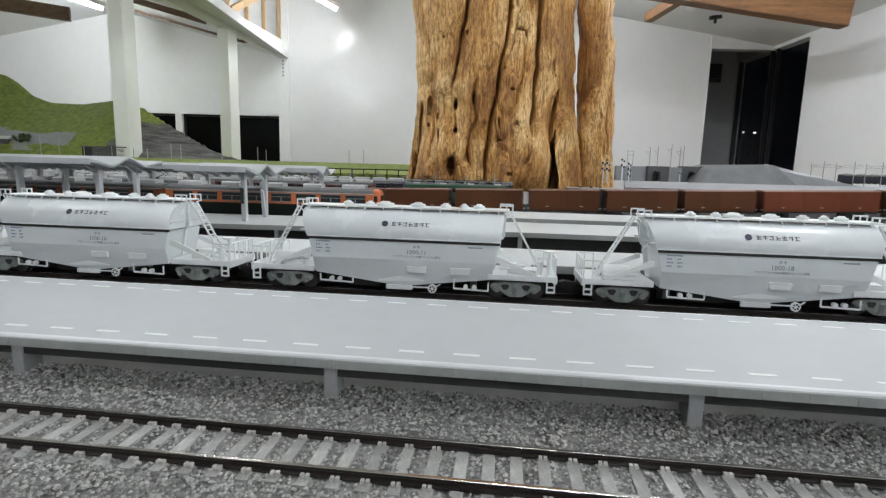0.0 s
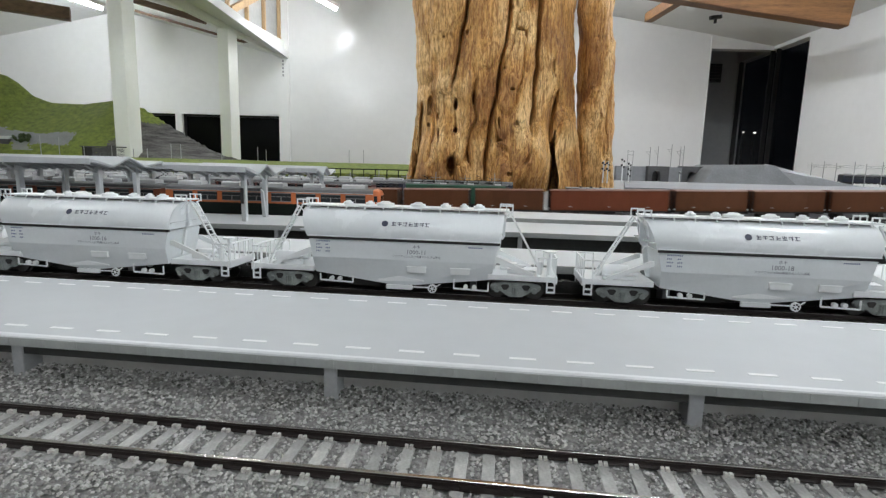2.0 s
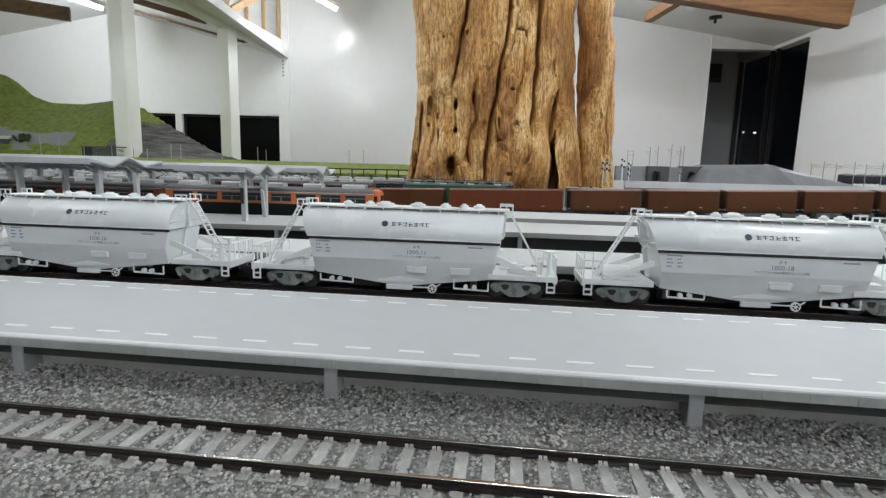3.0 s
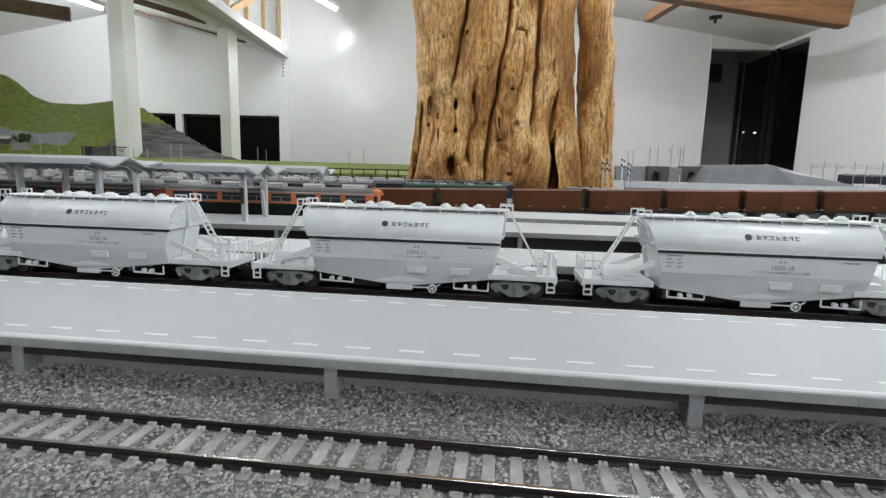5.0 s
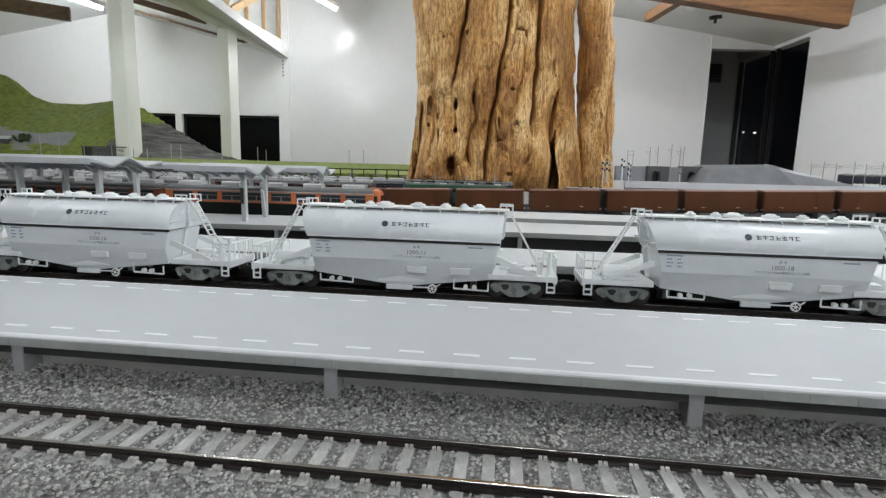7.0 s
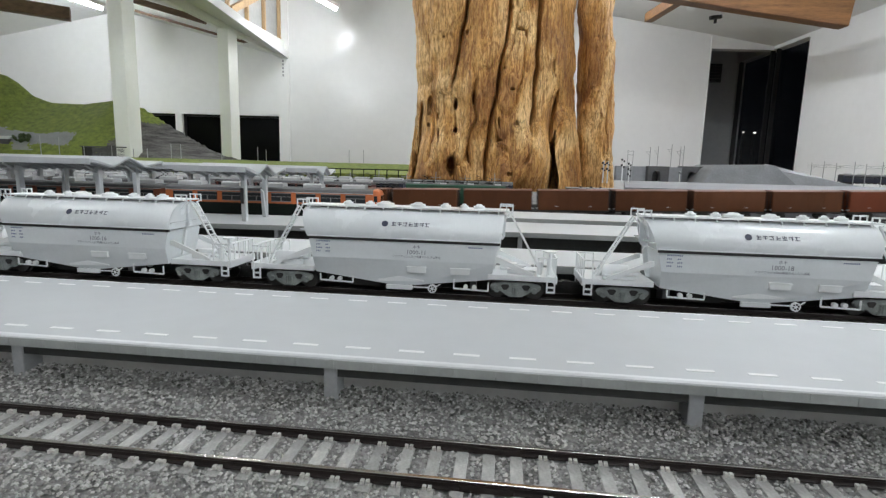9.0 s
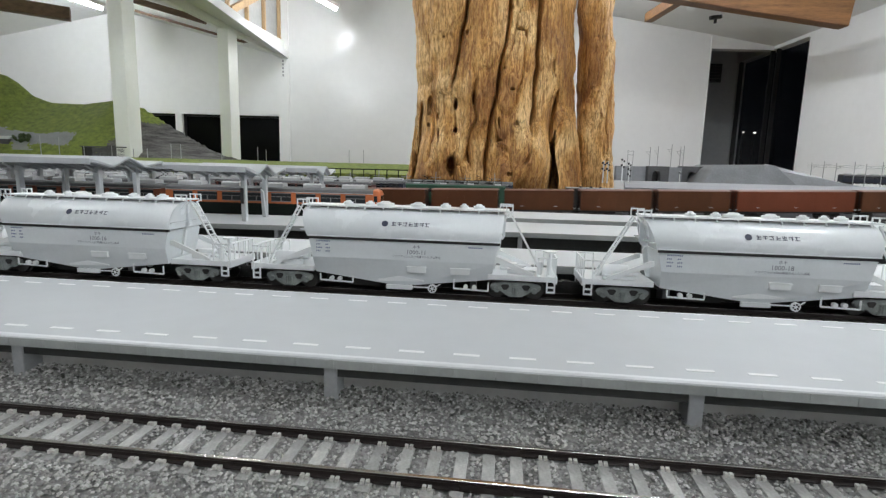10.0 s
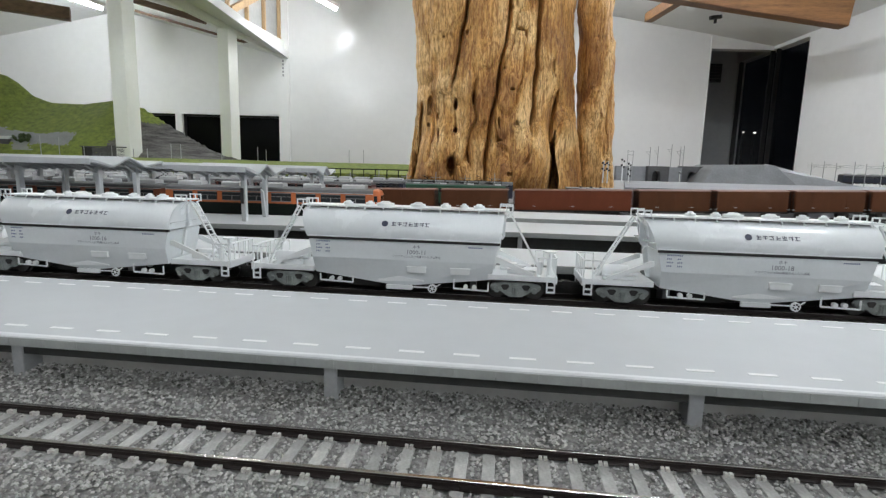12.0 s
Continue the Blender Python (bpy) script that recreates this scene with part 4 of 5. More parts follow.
        share("load_lettering", text_mesh("load_lettering", "フライアッシュ及び炭酸カルシウム専用", 0.00150), h, side(0.0098, 0.0218))
        bm = B()
        for r, (a, b) in enumerate(((0, 9), (0, 3), (0, 4), (0, 3))):
            for k in range(a, b):
                box(bm, 0.0009 * k, 0.0009 * k + 0.0006, -0.0019 * r - 0.0004, -0.0019 * r + 0.0004, -0.00003, 0.00005)
            if r:
                for k in range(6, 9 if r > 1 else 8):
                    box(bm, 0.0009 * k, 0.0009 * k + 0.0006, -0.0019 * r - 0.0004, -0.0019 * r + 0.0004, -0.00003, 0.00005)
        part("data_bars", bm, M["print_blue"], h, at=side(-0.0475, 0.0287))
        bm = B()
        for k in range(8):
            box(bm, 0.001 * k, 0.001 * k + 0.0007, -0.0004, 0.0004, -0.00003, 0.00004)
        part("date_bars", bm, M["print_blue"], h, at=side(0.0385, 0.0282))
    return h


RUNNING = ("deck", "handrail", "corner_step", "coupler", "bogie", "brake_wheel", "air_tank", "brake_lever", "brake_cylinder", "brake_gear", "centre_sill", "ladder", "gusset")


def slide(h, d):
    """The tank of these wagons sits a little off the middle of its frame: move frame and bogies by d."""
    for c in h.children:
        if c.name.split(".")[0] in RUNNING:
            c.matrix_basis = pose(d, 0, 0) @ c.matrix_basis


slide(hopper("16", pose(-0.2485, HOP_Y, 0)), 0.0050)
hopper("11", pose(-0.0563, HOP_Y, 0))
slide(hopper("18", pose(0.1338, HOP_Y + 0.0015, 0, 0, 0, 0.6)), -0.0030)

# ================= railcars standing in the station =================
def shell_ring(w, z0, z1, roof, n=7):
    """Section of a carriage: sides w apart, floor z0, eaves z1, roof rise."""
    pts = [(-w, z0), (-w, z1)]
    for i in range(1, n):
        a = math.pi * i / n
        pts.append((-w * math.cos(a), z1 + roof * math.sin(a) ** 0.7))
    return pts + [(w, z1), (w, z0)]


def railcar(label, at, length, body, band, roof, nose=None, units=4, windows=14, group="standing railcars", stripe=None):
    c = thing("railcar", label, "railcar", group, at=at)
    w, l = 0.0175, length / 2
    bm = B()
    prism_x(bm, [(-w, 0.0110), (w, 0.0110), (w, 0.0262), (-w, 0.0262)], -l, l)
    part("lower_side", bm, body, c)
    bm = B()
    prism_x(bm, [(-w, 0.0262), (w, 0.0262), (w, 0.0405), (-w, 0.0405)], -l, l)
    part("upper_side", bm, band, c)
    bm = B()
    prism_x(bm, [(-w - 0.0002, 0.0405)] + shell_ring(w + 0.0002, 0.0405, 0.0408, 0.0052)[1:-1] + [(w + 0.0002, 0.0405)], -l, l)
    part("roof", bm, roof, c, smooth=True)
    # pale strips imitate light reflected along the lower roof edge
    for s in (-1, 1):
        bm = B()
        box(bm, -l, l, *sorted((s * (w - 0.0004), s * (w + 0.0007))), 0.0398, 0.0404)
        part("eave_highlight", bm, M["unit"], c)
    if stripe:
        bm = B()
        for s in (-1, 1):
            box(bm, -l, l, *sorted((s * w, s * (w + 0.0002))), 0.0235, 0.0262)
        part("stripe", bm, stripe, c)
    step = (length - 0.012) / windows
    bm = B()
    box(bm, 0, step * 0.80, -w - 0.00025, -w + 0.0005, 0.0286, 0.0386)
    pane = finish("window", bm, M["glass"])
    bm = B()
    for z0, z1 in ((0.0284, 0.0292), (0.0341, 0.0346), (0.0380, 0.0388)):
        box(bm, 0, step * 0.80, -w - 0.0005, -w - 0.00025, z0, z1)
    box(bm, step * 0.385, step * 0.415, -w - 0.0005, -w - 0.00025, 0.0293, 0.0340)
    bars = finish("window_bar", bm, M["sash"])
    for k in range(windows):
        x = -l + 0.006 + step * (k + 0.10)
        p = share("window", pane, c, pose(x, 0, 0))
        share("window_bar", bars, p, pose(0, 0, 0))
    for k in range(units):
        x = -l + length * (k + 0.5) / units
        bm = B()
        u = 0.011 if k % 2 else 0.014
        prism_x(bm, [(-0.009, 0.0450), (-0.0085, 0.0492), (-0.006, 0.0503), (0.006, 0.0503), (0.0085, 0.0492), (0.009, 0.0450)], x - u, x + u)
        for j in range(4):
            box(bm, x - u * 0.8 + j * u * 0.42, x - u * 0.8 + j * u * 0.42 + 0.002, -0.0055, 0.0055, 0.0503, 0.0507)
        part("roof_unit", bm, M["unit"], c)
    bm = B()
    box(bm, -l * 0.9, l * 0.9, -0.013, 0.013, 0.0060, 0.0110)
    for s in (-1, 1):
        for k in range(5):
            x = -l * 0.45 + l * 0.22 * k
            box(bm, x - 0.007, x + 0.007, *sorted((s * 0.012, s * 0.0158)), 0.0035, 0.0105)
    part("underframe", bm, M["under"], c)
    for s in (-1, 1):
        for dx in (-0.013, 0.013):
            wheelset(c, s * l * 0.68 + dx)
        bm = B()
        for t in (-1, 1):
            prism_y(bm, [(s * l * 0.68 + a, b) for a, b in ((-0.018, 0.009), (0.018, 0.009), (0.016, 0.004), (0.004, 0.002), (-0.004, 0.002), (-0.016, 0.004))], *sorted((t * 0.0112, t * 0.0135)))
        part("bogie_frame", bm, M["under"], c)
    if nose:
        bm = B()
        rows = []
        for x, k, drop in ((l, 1.0, 0.0), (l + 0.003, 0.97, 0.0006), (l + 0.006, 0.90, 0.0025), (l + 0.008, 0.78, 0.006)):
            rows.append([(x, y * k, min(z, 0.0458 - drop)) for y, z in shell_ring(w, 0.0110, 0.0408, 0.0052)])
        loft(bm, rows)
        part("cab", bm, nose, c, "orange rounded cab end", smooth=True)
        bm = B()
        for s in (-1, 1):
            box(bm, l + 0.0066, l + 0.0083, *sorted((s * 0.002, s * 0.011)), 0.0318, 0.0385)
            box(bm, l + 0.001, l + 0.005, *sorted((s * (w - 0.001), s * (w + 0.0002))), 0.0310, 0.0380)
        part("cab_glass", bm, M["glass"], c)
        bm = B()
        for s in (-1, 1):
            rod(bm, (l + 0.007, s * 0.010, 0.0255), (l + 0.0088, s * 0.010, 0.0255), 0.0016, 10)
        part("headlight", bm, M["unit"], c)
    return c


def pantograph(parent, x, z):
    bm = B()
    for s in (-1, 1):
        bar(bm, (x - 0.008, s * 0.006, z), (x + 0.004, s * 0.005, z + 0.006), 0.0006)
        bar(bm, (x + 0.004, s * 0.005, z + 0.006), (x - 0.005, s * 0.006, z + 0.0105), 0.0006)
        bar(bm, (x - 0.005 + 0.001 * s, -0.011, z + 0.0107), (x - 0.005 + 0.001 * s, 0.011, z + 0.0107), 0.0008)
    box(bm, x - 0.010, x + 0.010, -0.008, 0.008, z - 0.0012, z)
    part("pantograph", bm, M["under"], parent)


CAR = 0.250
for k in range(4):
    railcar("orange and dark green railcar beside the canopy platform", ORANGE @ pose(-0.012 - CAR / 2 - (CAR + 0.004) * k, 0, 0), CAR - 0.002, M["dgreen"], M["orange"] if k < 1 else M["dull_orange"], M["cargrey"], M["orange"] if k == 0 else None, 5, 8)


def row_of_cars(label, x1, y, turn, n, body, band, roof, units, z=0.0, stripe=None):
    base = pose(x1, y, z, 0, 0, turn)
    for k in range(n):
        c = railcar(label, base @ pose(-CAR / 2 - (CAR + 0.004) * k, 0, 0), CAR - 0.002, body, band, roof, None, units, 12, stripe=stripe)
        if k % 2 == 0:
            pantograph(c, 0.05, 0.0475)
    bm = B()
    prism_x(bm, [(-0.02, -0.008 - z), (0.02, -0.008 - z), (0.016, -0.0005), (-0.016, -0.0005)], -(CAR + 0.004) * n, 0.06)
    t = thing("track", "track in dark ballast under standing railcars", "track", "tracks", kind="structure", at=base)
    part("ballast_bed", bm, M["dark_ballast"], t)


row_of_cars("maroon railcar with pale grey roof units", -0.46, 0.76, 3.0, 3, M["maroon"], M["maroon"], M["silver"], 6)
row_of_cars("silver railcar with many pale roof units", -0.24, 0.935, 0.0, 4, M["silver"], M["maroon"], M["silver"], 7)
row_of_cars("grey railcar with pale roof units", -0.20, 1.03, 0.0, 4, M["silver"], M["blue"], M["silver"], 7, 0.003)
row_of_cars("dark blue coach with dark roof in the yard", 0.02, 1.12, 0.0, 3, M["blue"], M["blue"], M["cargrey"], 0, 0.004)


def loco(at):
    c = thing("electric_locomotive", "dark green electric locomotive with folded pantographs", "locomotive", at=at)
    bm = B()
    prism_x(bm, [(-0.0175, 0.0120), (0.0175, 0.0120), (0.0175, 0.0420), (0.0150, 0.0440), (-0.0150, 0.0440), (-0.0175, 0.0420)], -0.088, 0.088)
    part("body", bm, M["loco_green"], c)
    bm = B()
    prism_x(bm, [(-0.0150, 0.0440), (0.0150, 0.0440), (0.0120, 0.0462), (-0.0120, 0.0462)], -0.092, 0.092)
    part("roof", bm, M["cargrey"], c)
    bm = B()
    for k in range(7):
        x = -0.066 + 0.022 * k
        box(bm, x - 0.006, x + 0.006, -0.0178, -0.0172, 0.0310, 0.0370)
    part("side_windows", bm, M["glass"], c)
    bm = B()
    for k in range(6):
        x = -0.07 + 0.026 * k
        box(bm, x - 0.008, x + 0.006, -0.008, 0.008, 0.0462, 0.0488 + 0.001 * (k % 2))
    part("roof_equipment", bm, M["under"], c, bevel=0.0004)
    for k in range(7):
        bm = B()
        x = -0.075 + 0.024 * k
        rod(bm, (x, -0.012, 0.0452), (x + 0.011, -0.012, 0.0452), 0.0022, 10)
        part("air_cylinder", bm, M["cargrey"] if k % 2 else M["unit"], c)
    bm = B()
    for k in range(9):
        rod(bm, (-0.08 + 0.02 * k, -0.004, 0.0462), (-0.08 + 0.02 * k, -0.004, 0.0520), 0.0008, 6)
    bar(bm, (-0.08, -0.004, 0.0520), (0.08, -0.004, 0.0520), 0.0006)
    part("roof_busbar", bm, M["under"], c)
    for x in (-0.055, 0.060):
        pantograph(c, x, 0.0480)
    bm = B()
    box(bm, -0.085, 0.085, -0.0135, 0.0135, 0.0020, 0.0120)
    part("running_gear", bm, M["under"], c)
    return c


loco(pose(-0.085, 0.915, 0.002, 0, 0, 0))
bm = B()
prism_x(bm, [(0.895, -0.008), (0.94, -0.008), (0.935, 0.0035), (0.90, 0.0035)], -0.22, 0.30)
t = thing("track", "track in dark ballast under the locomotive", "track", "tracks", kind="structure")
part("ballast_bed", bm, M["dark_ballast"], t)

fw = thing("flat_wagon", "dark low wagon with a pale roof edge and domes", "wagon", at=pose(0.152, 0.918, 0.0035))
bm = B()
box(bm, -0.043, 0.043, -0.015, 0.015, 0.0095, 0.0425)
part("body", bm, M["under"], fw)
bm = B()
box(bm, -0.044, 0.044, -0.0165, 0.0165, 0.0425, 0.0440)
part("roof", bm, M["unit"], fw)
for x in (-0.020, -0.002, 0.014):
    bm = B()
    rod(bm, (x, -0.004, 0.0440), (x, -0.004, 0.0462), 0.0028, 10, 0.0018)
    part("dome", bm, M["under"], fw)
bm = B()
box(bm, -0.04, 0.04, -0.012, 0.012, 0.002, 0.0095)
part("underframe", bm, M["under"], fw)
for x in (-0.025, 0.025):
    wheelset(fw, x)

# ================= moving freight train =================
P = 0.1206
LONG = 0.1948


def wagon(long, at):
    l = (LONG if long else P) / 2 - 0.0054
    col = M["red_brown"] if long else M["brown"]
    c = thing("box_wagon", "long red-brown sliding-wall box wagon" if long else "short brown box wagon of the moving freight train", "wagon", "freight train wagons", at=at)
    bm = B()
    prism_x(bm, [(-0.0168, 0.0122), (0.0168, 0.0122), (0.0168, 0.0432), (-0.0168, 0.0432)], -l, l)
    part("body", bm, col, c, bevel=0.0003)
    bm = B()
    prism_x(bm, [(-0.0172, 0.0432)] + [(-0.0172 * math.cos(math.pi * i / 8), 0.0432 + 0.0026 * math.sin(math.pi * i / 8)) for i in range(1, 8)] + [(0.0172, 0.0432)], -l - 0.0004, l + 0.0004)
    part("roof", bm, M["wagon_roof"], c, "slightly paler arched roof", smooth=True)
    n = 6 if long else 4
    w = (2 * l - 0.003) / n
    bm = B()
    box(bm, 0.00015, w - 0.00015, -0.01705, -0.0166, 0.0140, 0.0422)
    me = finish("sliding_door", bm, col, bevel=0.0002)
    for k in range(n):
        share("sliding_door", me, c, pose(-l + 0.0015 + w * k, 0, 0))
    bm = B()
    for k in range(n // 2):
        x = -l + 0.0015 + w * (2 * k + 1)
        box(bm, x - 0.0022, x + 0.0022, -0.0175, -0.0171, 0.0178, 0.0186)
    part("door_catch", bm, M["unit"], c)
    for s in (-1, 1):
        bm = B()
        for y in (-0.012, -0.004, 0.004, 0.012):
            bar(bm, (s * (l + 0.0005), y, 0.0125), (s * (l + 0.0005), y, 0.0430), 0.0009)
        for k in range(5):
            bar(bm, (s * (l + 0.0012), -0.0160, 0.016 + 0.005 * k), (s * (l + 0.0012), -0.0120, 0.016 + 0.005 * k), 0.0005)
        part("end_frame", bm, M["under"], c)
    bm = B()
    box(bm, -l, l, -0.0150, 0.0150, 0.0095, 0.0122)
    for s in (-1, 1):
        box(bm, *sorted((s * l, s * (l + 0.0054))), -0.0022, 0.0022, 0.0075, 0.0105)
    part("underframe", bm, M["under"], c)
    bm = B()
    for s in (-1, 1):
        bar(bm, (s * (l + 0.001), -0.0162, 0.0150), (s * (l + 0.003), -0.0162, 0.0150), 0.0018)
    part("lamp_bracket", bm, M["unit"], c)
    for s in (-1, 1):
        if long:
            for dx in (-0.0102, 0.0102):
                wheelset(c, s * l * 0.66 + dx)
        else:
            wheelset(c, s * 0.0330)
    return c


# distance run by the train, in metres, at each time
RUN = [(0, -0.3968), (0.5, -0.3137), (1, -0.2298), (1.5, -0.1507), (2, -0.0677), (2.5, 0.0118), (3, 0.0958), (3.5, 0.1795), (4, 0.2630), (4.5, 0.3460), (5, 0.4275), (5.5, 0.5120), (6, 0.5965), (6.5, 0.6755),
       (7, 0.7620), (7.5, 0.8480), (8, 0.9360), (8.5, 1.0250), (9, 1.1105), (9.5, 1.1989), (10, 1.2854), (10.5, 1.3700), (11, 1.4580), (11.5, 1.5435), (12, 1.6310)]
# x as a function of arc length along the line
GX = np.linspace(-3.4, 3.4, 1361)
GY = np.array([line_y(x) for x in GX])
GS = np.concatenate([[0], np.cumsum(np.hypot(np.diff(GX), np.diff(GY)))])
GS -= np.interp(0.0, GX, GS)


def on_line(s):
    x = float(np.interp(s, GS, GX))
    return pose(x, line_y(x), line_z(x), 0, -math.degrees(math.atan2(line_z(x + 0.01) - line_z(x - 0.01), 0.02)), math.degrees(math.atan(line_slope(x))))


def base(i):
    n = (1 if i >= 1 else 0) + (1 if i >= 14 else 0)
    return (i - n) * P + n * LONG


wagons = []
for i in range(-11, 20):
    mid = (base(i) + base(i + 1)) / 2 + 0.0025
    wagons.append((mid, wagon(i in (0, 13), on_line(mid - RUN[0][1]))))


def motions():
    for mid, w in wagons:
        walk(w, [(t, on_line(mid - d)) for t, d in RUN])


# ================= platform canopies =================
def canopy(label, at, length, half, rise):
    """Winged roof along -x from its end at the origin; two rows of posts."""
    c = thing("platform_canopy", label, "canopy", "platform canopies", at=at)
    z = rise
    top = [(-half, z + 0.0010), (-half * 0.45, z - 0.0052), (0, z + 0.0042), (half * 0.45, z - 0.0052), (half, z + 0.0010)]
    for i, (a, b) in enumerate(zip(top, top[1:])):
        bm = B()
        prism_x(bm, [a, b, (b[0], b[1] - 0.0022), (a[0], a[1] - 0.0022)], -length, 0)
        part("roof_panel", bm, M["canopy"], c)
    for a in (-half, half):
        bm = B()
        box(bm, -length, 0, a - 0.0006, a + 0.0006, z - 0.0044, z + 0.0006)
        part("fascia", bm, M["canopy"], c)
    bm = B()
    n = int(length / 0.012)
    for k in range(n):
        x = -0.006 - 0.012 * k
        for (y0, z0), (y1, z1) in zip(top, top[1:]):
            bar(bm, (x, y0, z0 - 0.0034), (x, y1, z1 - 0.0034), 0.0014, 0.0022)
    tagged(part("purlins", bm, M["canopy_under"], c), kind="stuff")
    k = 0
    x = -0.014
    while x > -length:
        for s in (-1, 1):
            bm = B()
            box(bm, -0.0022, 0.0022, -0.0030, 0.0030, 0, z - 0.0070)
            part("post", bm, M["canopy_post"], c, bevel=0.0003, at=pose(x, s * half * 0.50, 0))
            bm = B()
            for e in (-1, 1):
                bar(bm, (x, s * half * 0.50, z - 0.014), (x, s * half * 0.50 + e * 0.018, z - 0.0055), 0.0014)
            part("brace", bm, M["canopy_post"], c)
        x -= 0.082
        k += 1
    return c


canopy("pale grey winged platform canopy on white posts", pose(-0.249, 0.5195, PZ, 0, 0, 5.0), 0.069, 0.0560, 0.0540)
canopy("long pale grey winged platform canopy with fascia", pose(-0.396, 0.5066, PZ, 0, 0, 5.0), 0.62, 0.0600, 0.0580)
canopy("distant grey winged platform canopy", pose(-0.242, 0.6830, PZ, 0, 0, 5.0), 0.60, 0.0480, 0.0540)
bm = B()
box(bm, -0.0016, 0.0016, -0.0006, 0.0006, 0.018, 0.034)
solid("station_sign", bm, M["signal"], "narrow dark sign fixed to a canopy post", "sign", at=pose(-0.2608, 0.4866, PZ, 0, 0, 5.0))
bm = B()
prism_y(bm, [(-0.0022, 0), (0.0018, 0), (-0.0012, 0.028), (-0.0040, 0.031)], -0.0018, 0.0018)
solid("stair_prop", bm, M["canopy_post"], "leaning white prop beside the canopy post", "prop", at=pose(-0.2630, 0.5400, PZ))

# ================= great tree trunk =================
TREE = ROOM @ pose(0.31, 2.52, 0)


def lattice_noise(x, y, z=0.0):
    """Smooth noise in -1..1 over arrays."""
    x, y, z = np.broadcast_arrays(np.asarray(x, float), np.asarray(y, float), np.asarray(z, float))
    cell = [np.floor(v).astype(np.int64) for v in (x, y, z)]
    part_of = [v - np.floor(v) for v in (x, y, z)]
    ease = [p * p * (3 - 2 * p) for p in part_of]

    def corner(a, b, c):
        n = ((cell[0] + a) * 374761393 + (cell[1] + b) * 668265263 + (cell[2] + c) * 1442695041) & 0xFFFFFFFF
        n = ((n ^ (n >> 13)) * 1274126177) & 0xFFFFFFFF
        return ((n ^ (n >> 16)) & 0xFFFF) / 32767.5 - 1

    def mix(p, q, k):
        return p + (q - p) * k

    flat = [mix(mix(corner(0, 0, c), corner(1, 0, c), ease[0]), mix(corner(0, 1, c), corner(1, 1, c), ease[0]), ease[1]) for c in (0, 1)]
    return mix(flat[0], flat[1], ease[2])


def step_up(v, a, b):
    k = np.clip((v - a) / (b - a), 0, 1)
    return k * k * (3 - 2 * k)


# deep folds between the ribs of the trunk: heights, x at those heights, height at which the fold dies out, depth
FOLDS = [((0.45, 0.53, 0.62, 0.77), (-0.293, -0.271, -0.254, -0.224), 0.43, 1.0),
         ((0.05, 0.18, 0.30, 0.40, 0.53, 0.63, 0.77), (-0.144, -0.129, -0.119, -0.093, -0.084, -0.069, -0.060), -1.0, 0.8),
         ((0.26, 0.40, 0.51, 0.63, 0.77), (0.053, 0.066, 0.074, 0.078, 0.079), 0.24, 1.1),
         ((0.02, 0.13, 0.25, 0.33, 0.41), (0.168, 0.166, 0.152, 0.154, 0.169), -1.0, 1.1),
         ((0.0, 0.20, 0.36), (-0.468, -0.440, -0.425), -1.0, 1.3)]
# hollows and knots: x, height, half width, half height, depth
HOLLOWS = [(-0.462, 0.190, 0.016, 0.110, 0.12), (-0.385, 0.361, 0.011, 0.042, 0.10), (-0.270, 0.364, 0.009, 0.022, 0.07), (-0.201, 0.375, 0.006, 0.028, 0.05), (-0.267, 0.252, 0.010, 0.011, 0.07),
           (-0.286, 0.100, 0.017, 0.045, 0.10), (-0.208, 0.135, 0.006, 0.030, 0.05), (-0.007, 0.667, 0.024, 0.007, 0.04), (0.018, 0.655, 0.006, 0.018, 0.04),
           (-0.063, 0.512, 0.006, 0.010, 0.06), (-0.025, 0.427, 0.012, 0.007, 0.03), (-0.079, 0.416, 0.006, 0.014, 0.03), (-0.323, 0.645, 0.008, 0.007, 0.03),
           (-0.226, 0.657, 0.007, 0.010, 0.03), (-0.083, 0.281, 0.005, 0.026, 0.04), (-0.008, 0.283, 0.007, 0.012, 0.03), (-0.085, 0.203, 0.010, 0.006, 0.04),
           (-0.342, 0.231, 0.006, 0.024, 0.06), (-0.388, 0.273, 0.009, 0.012, 0.04), (0.147, 0.526, 0.008, 0.028, 0.015), (-0.038, 0.060, 0.012, 0.008, 0.03), (-0.345, 0.315, 0.006, 0.016, 0.04)]
# swellings: x, height, half width, half height, rise
BURLS = [(0.062, 0.120, 0.075, 0.120, 0.075), (-0.040, 0.060, 0.050, 0.070, 0.040), (-0.405, 0.075, 0.045, 0.060, 0.050), (-0.330, 0.165, 0.040, 0.060, 0.035), (-0.235, 0.080, 0.030, 0.070, 0.035),
         (-0.330, 0.440, 0.050, 0.030, 0.025), (0.215, 0.300, 0.040, 0.055, 0.035), (0.075, 0.255, 0.030, 0.022, 0.020), (-0.17, 0.56, 0.06, 0.05, 0.012)]


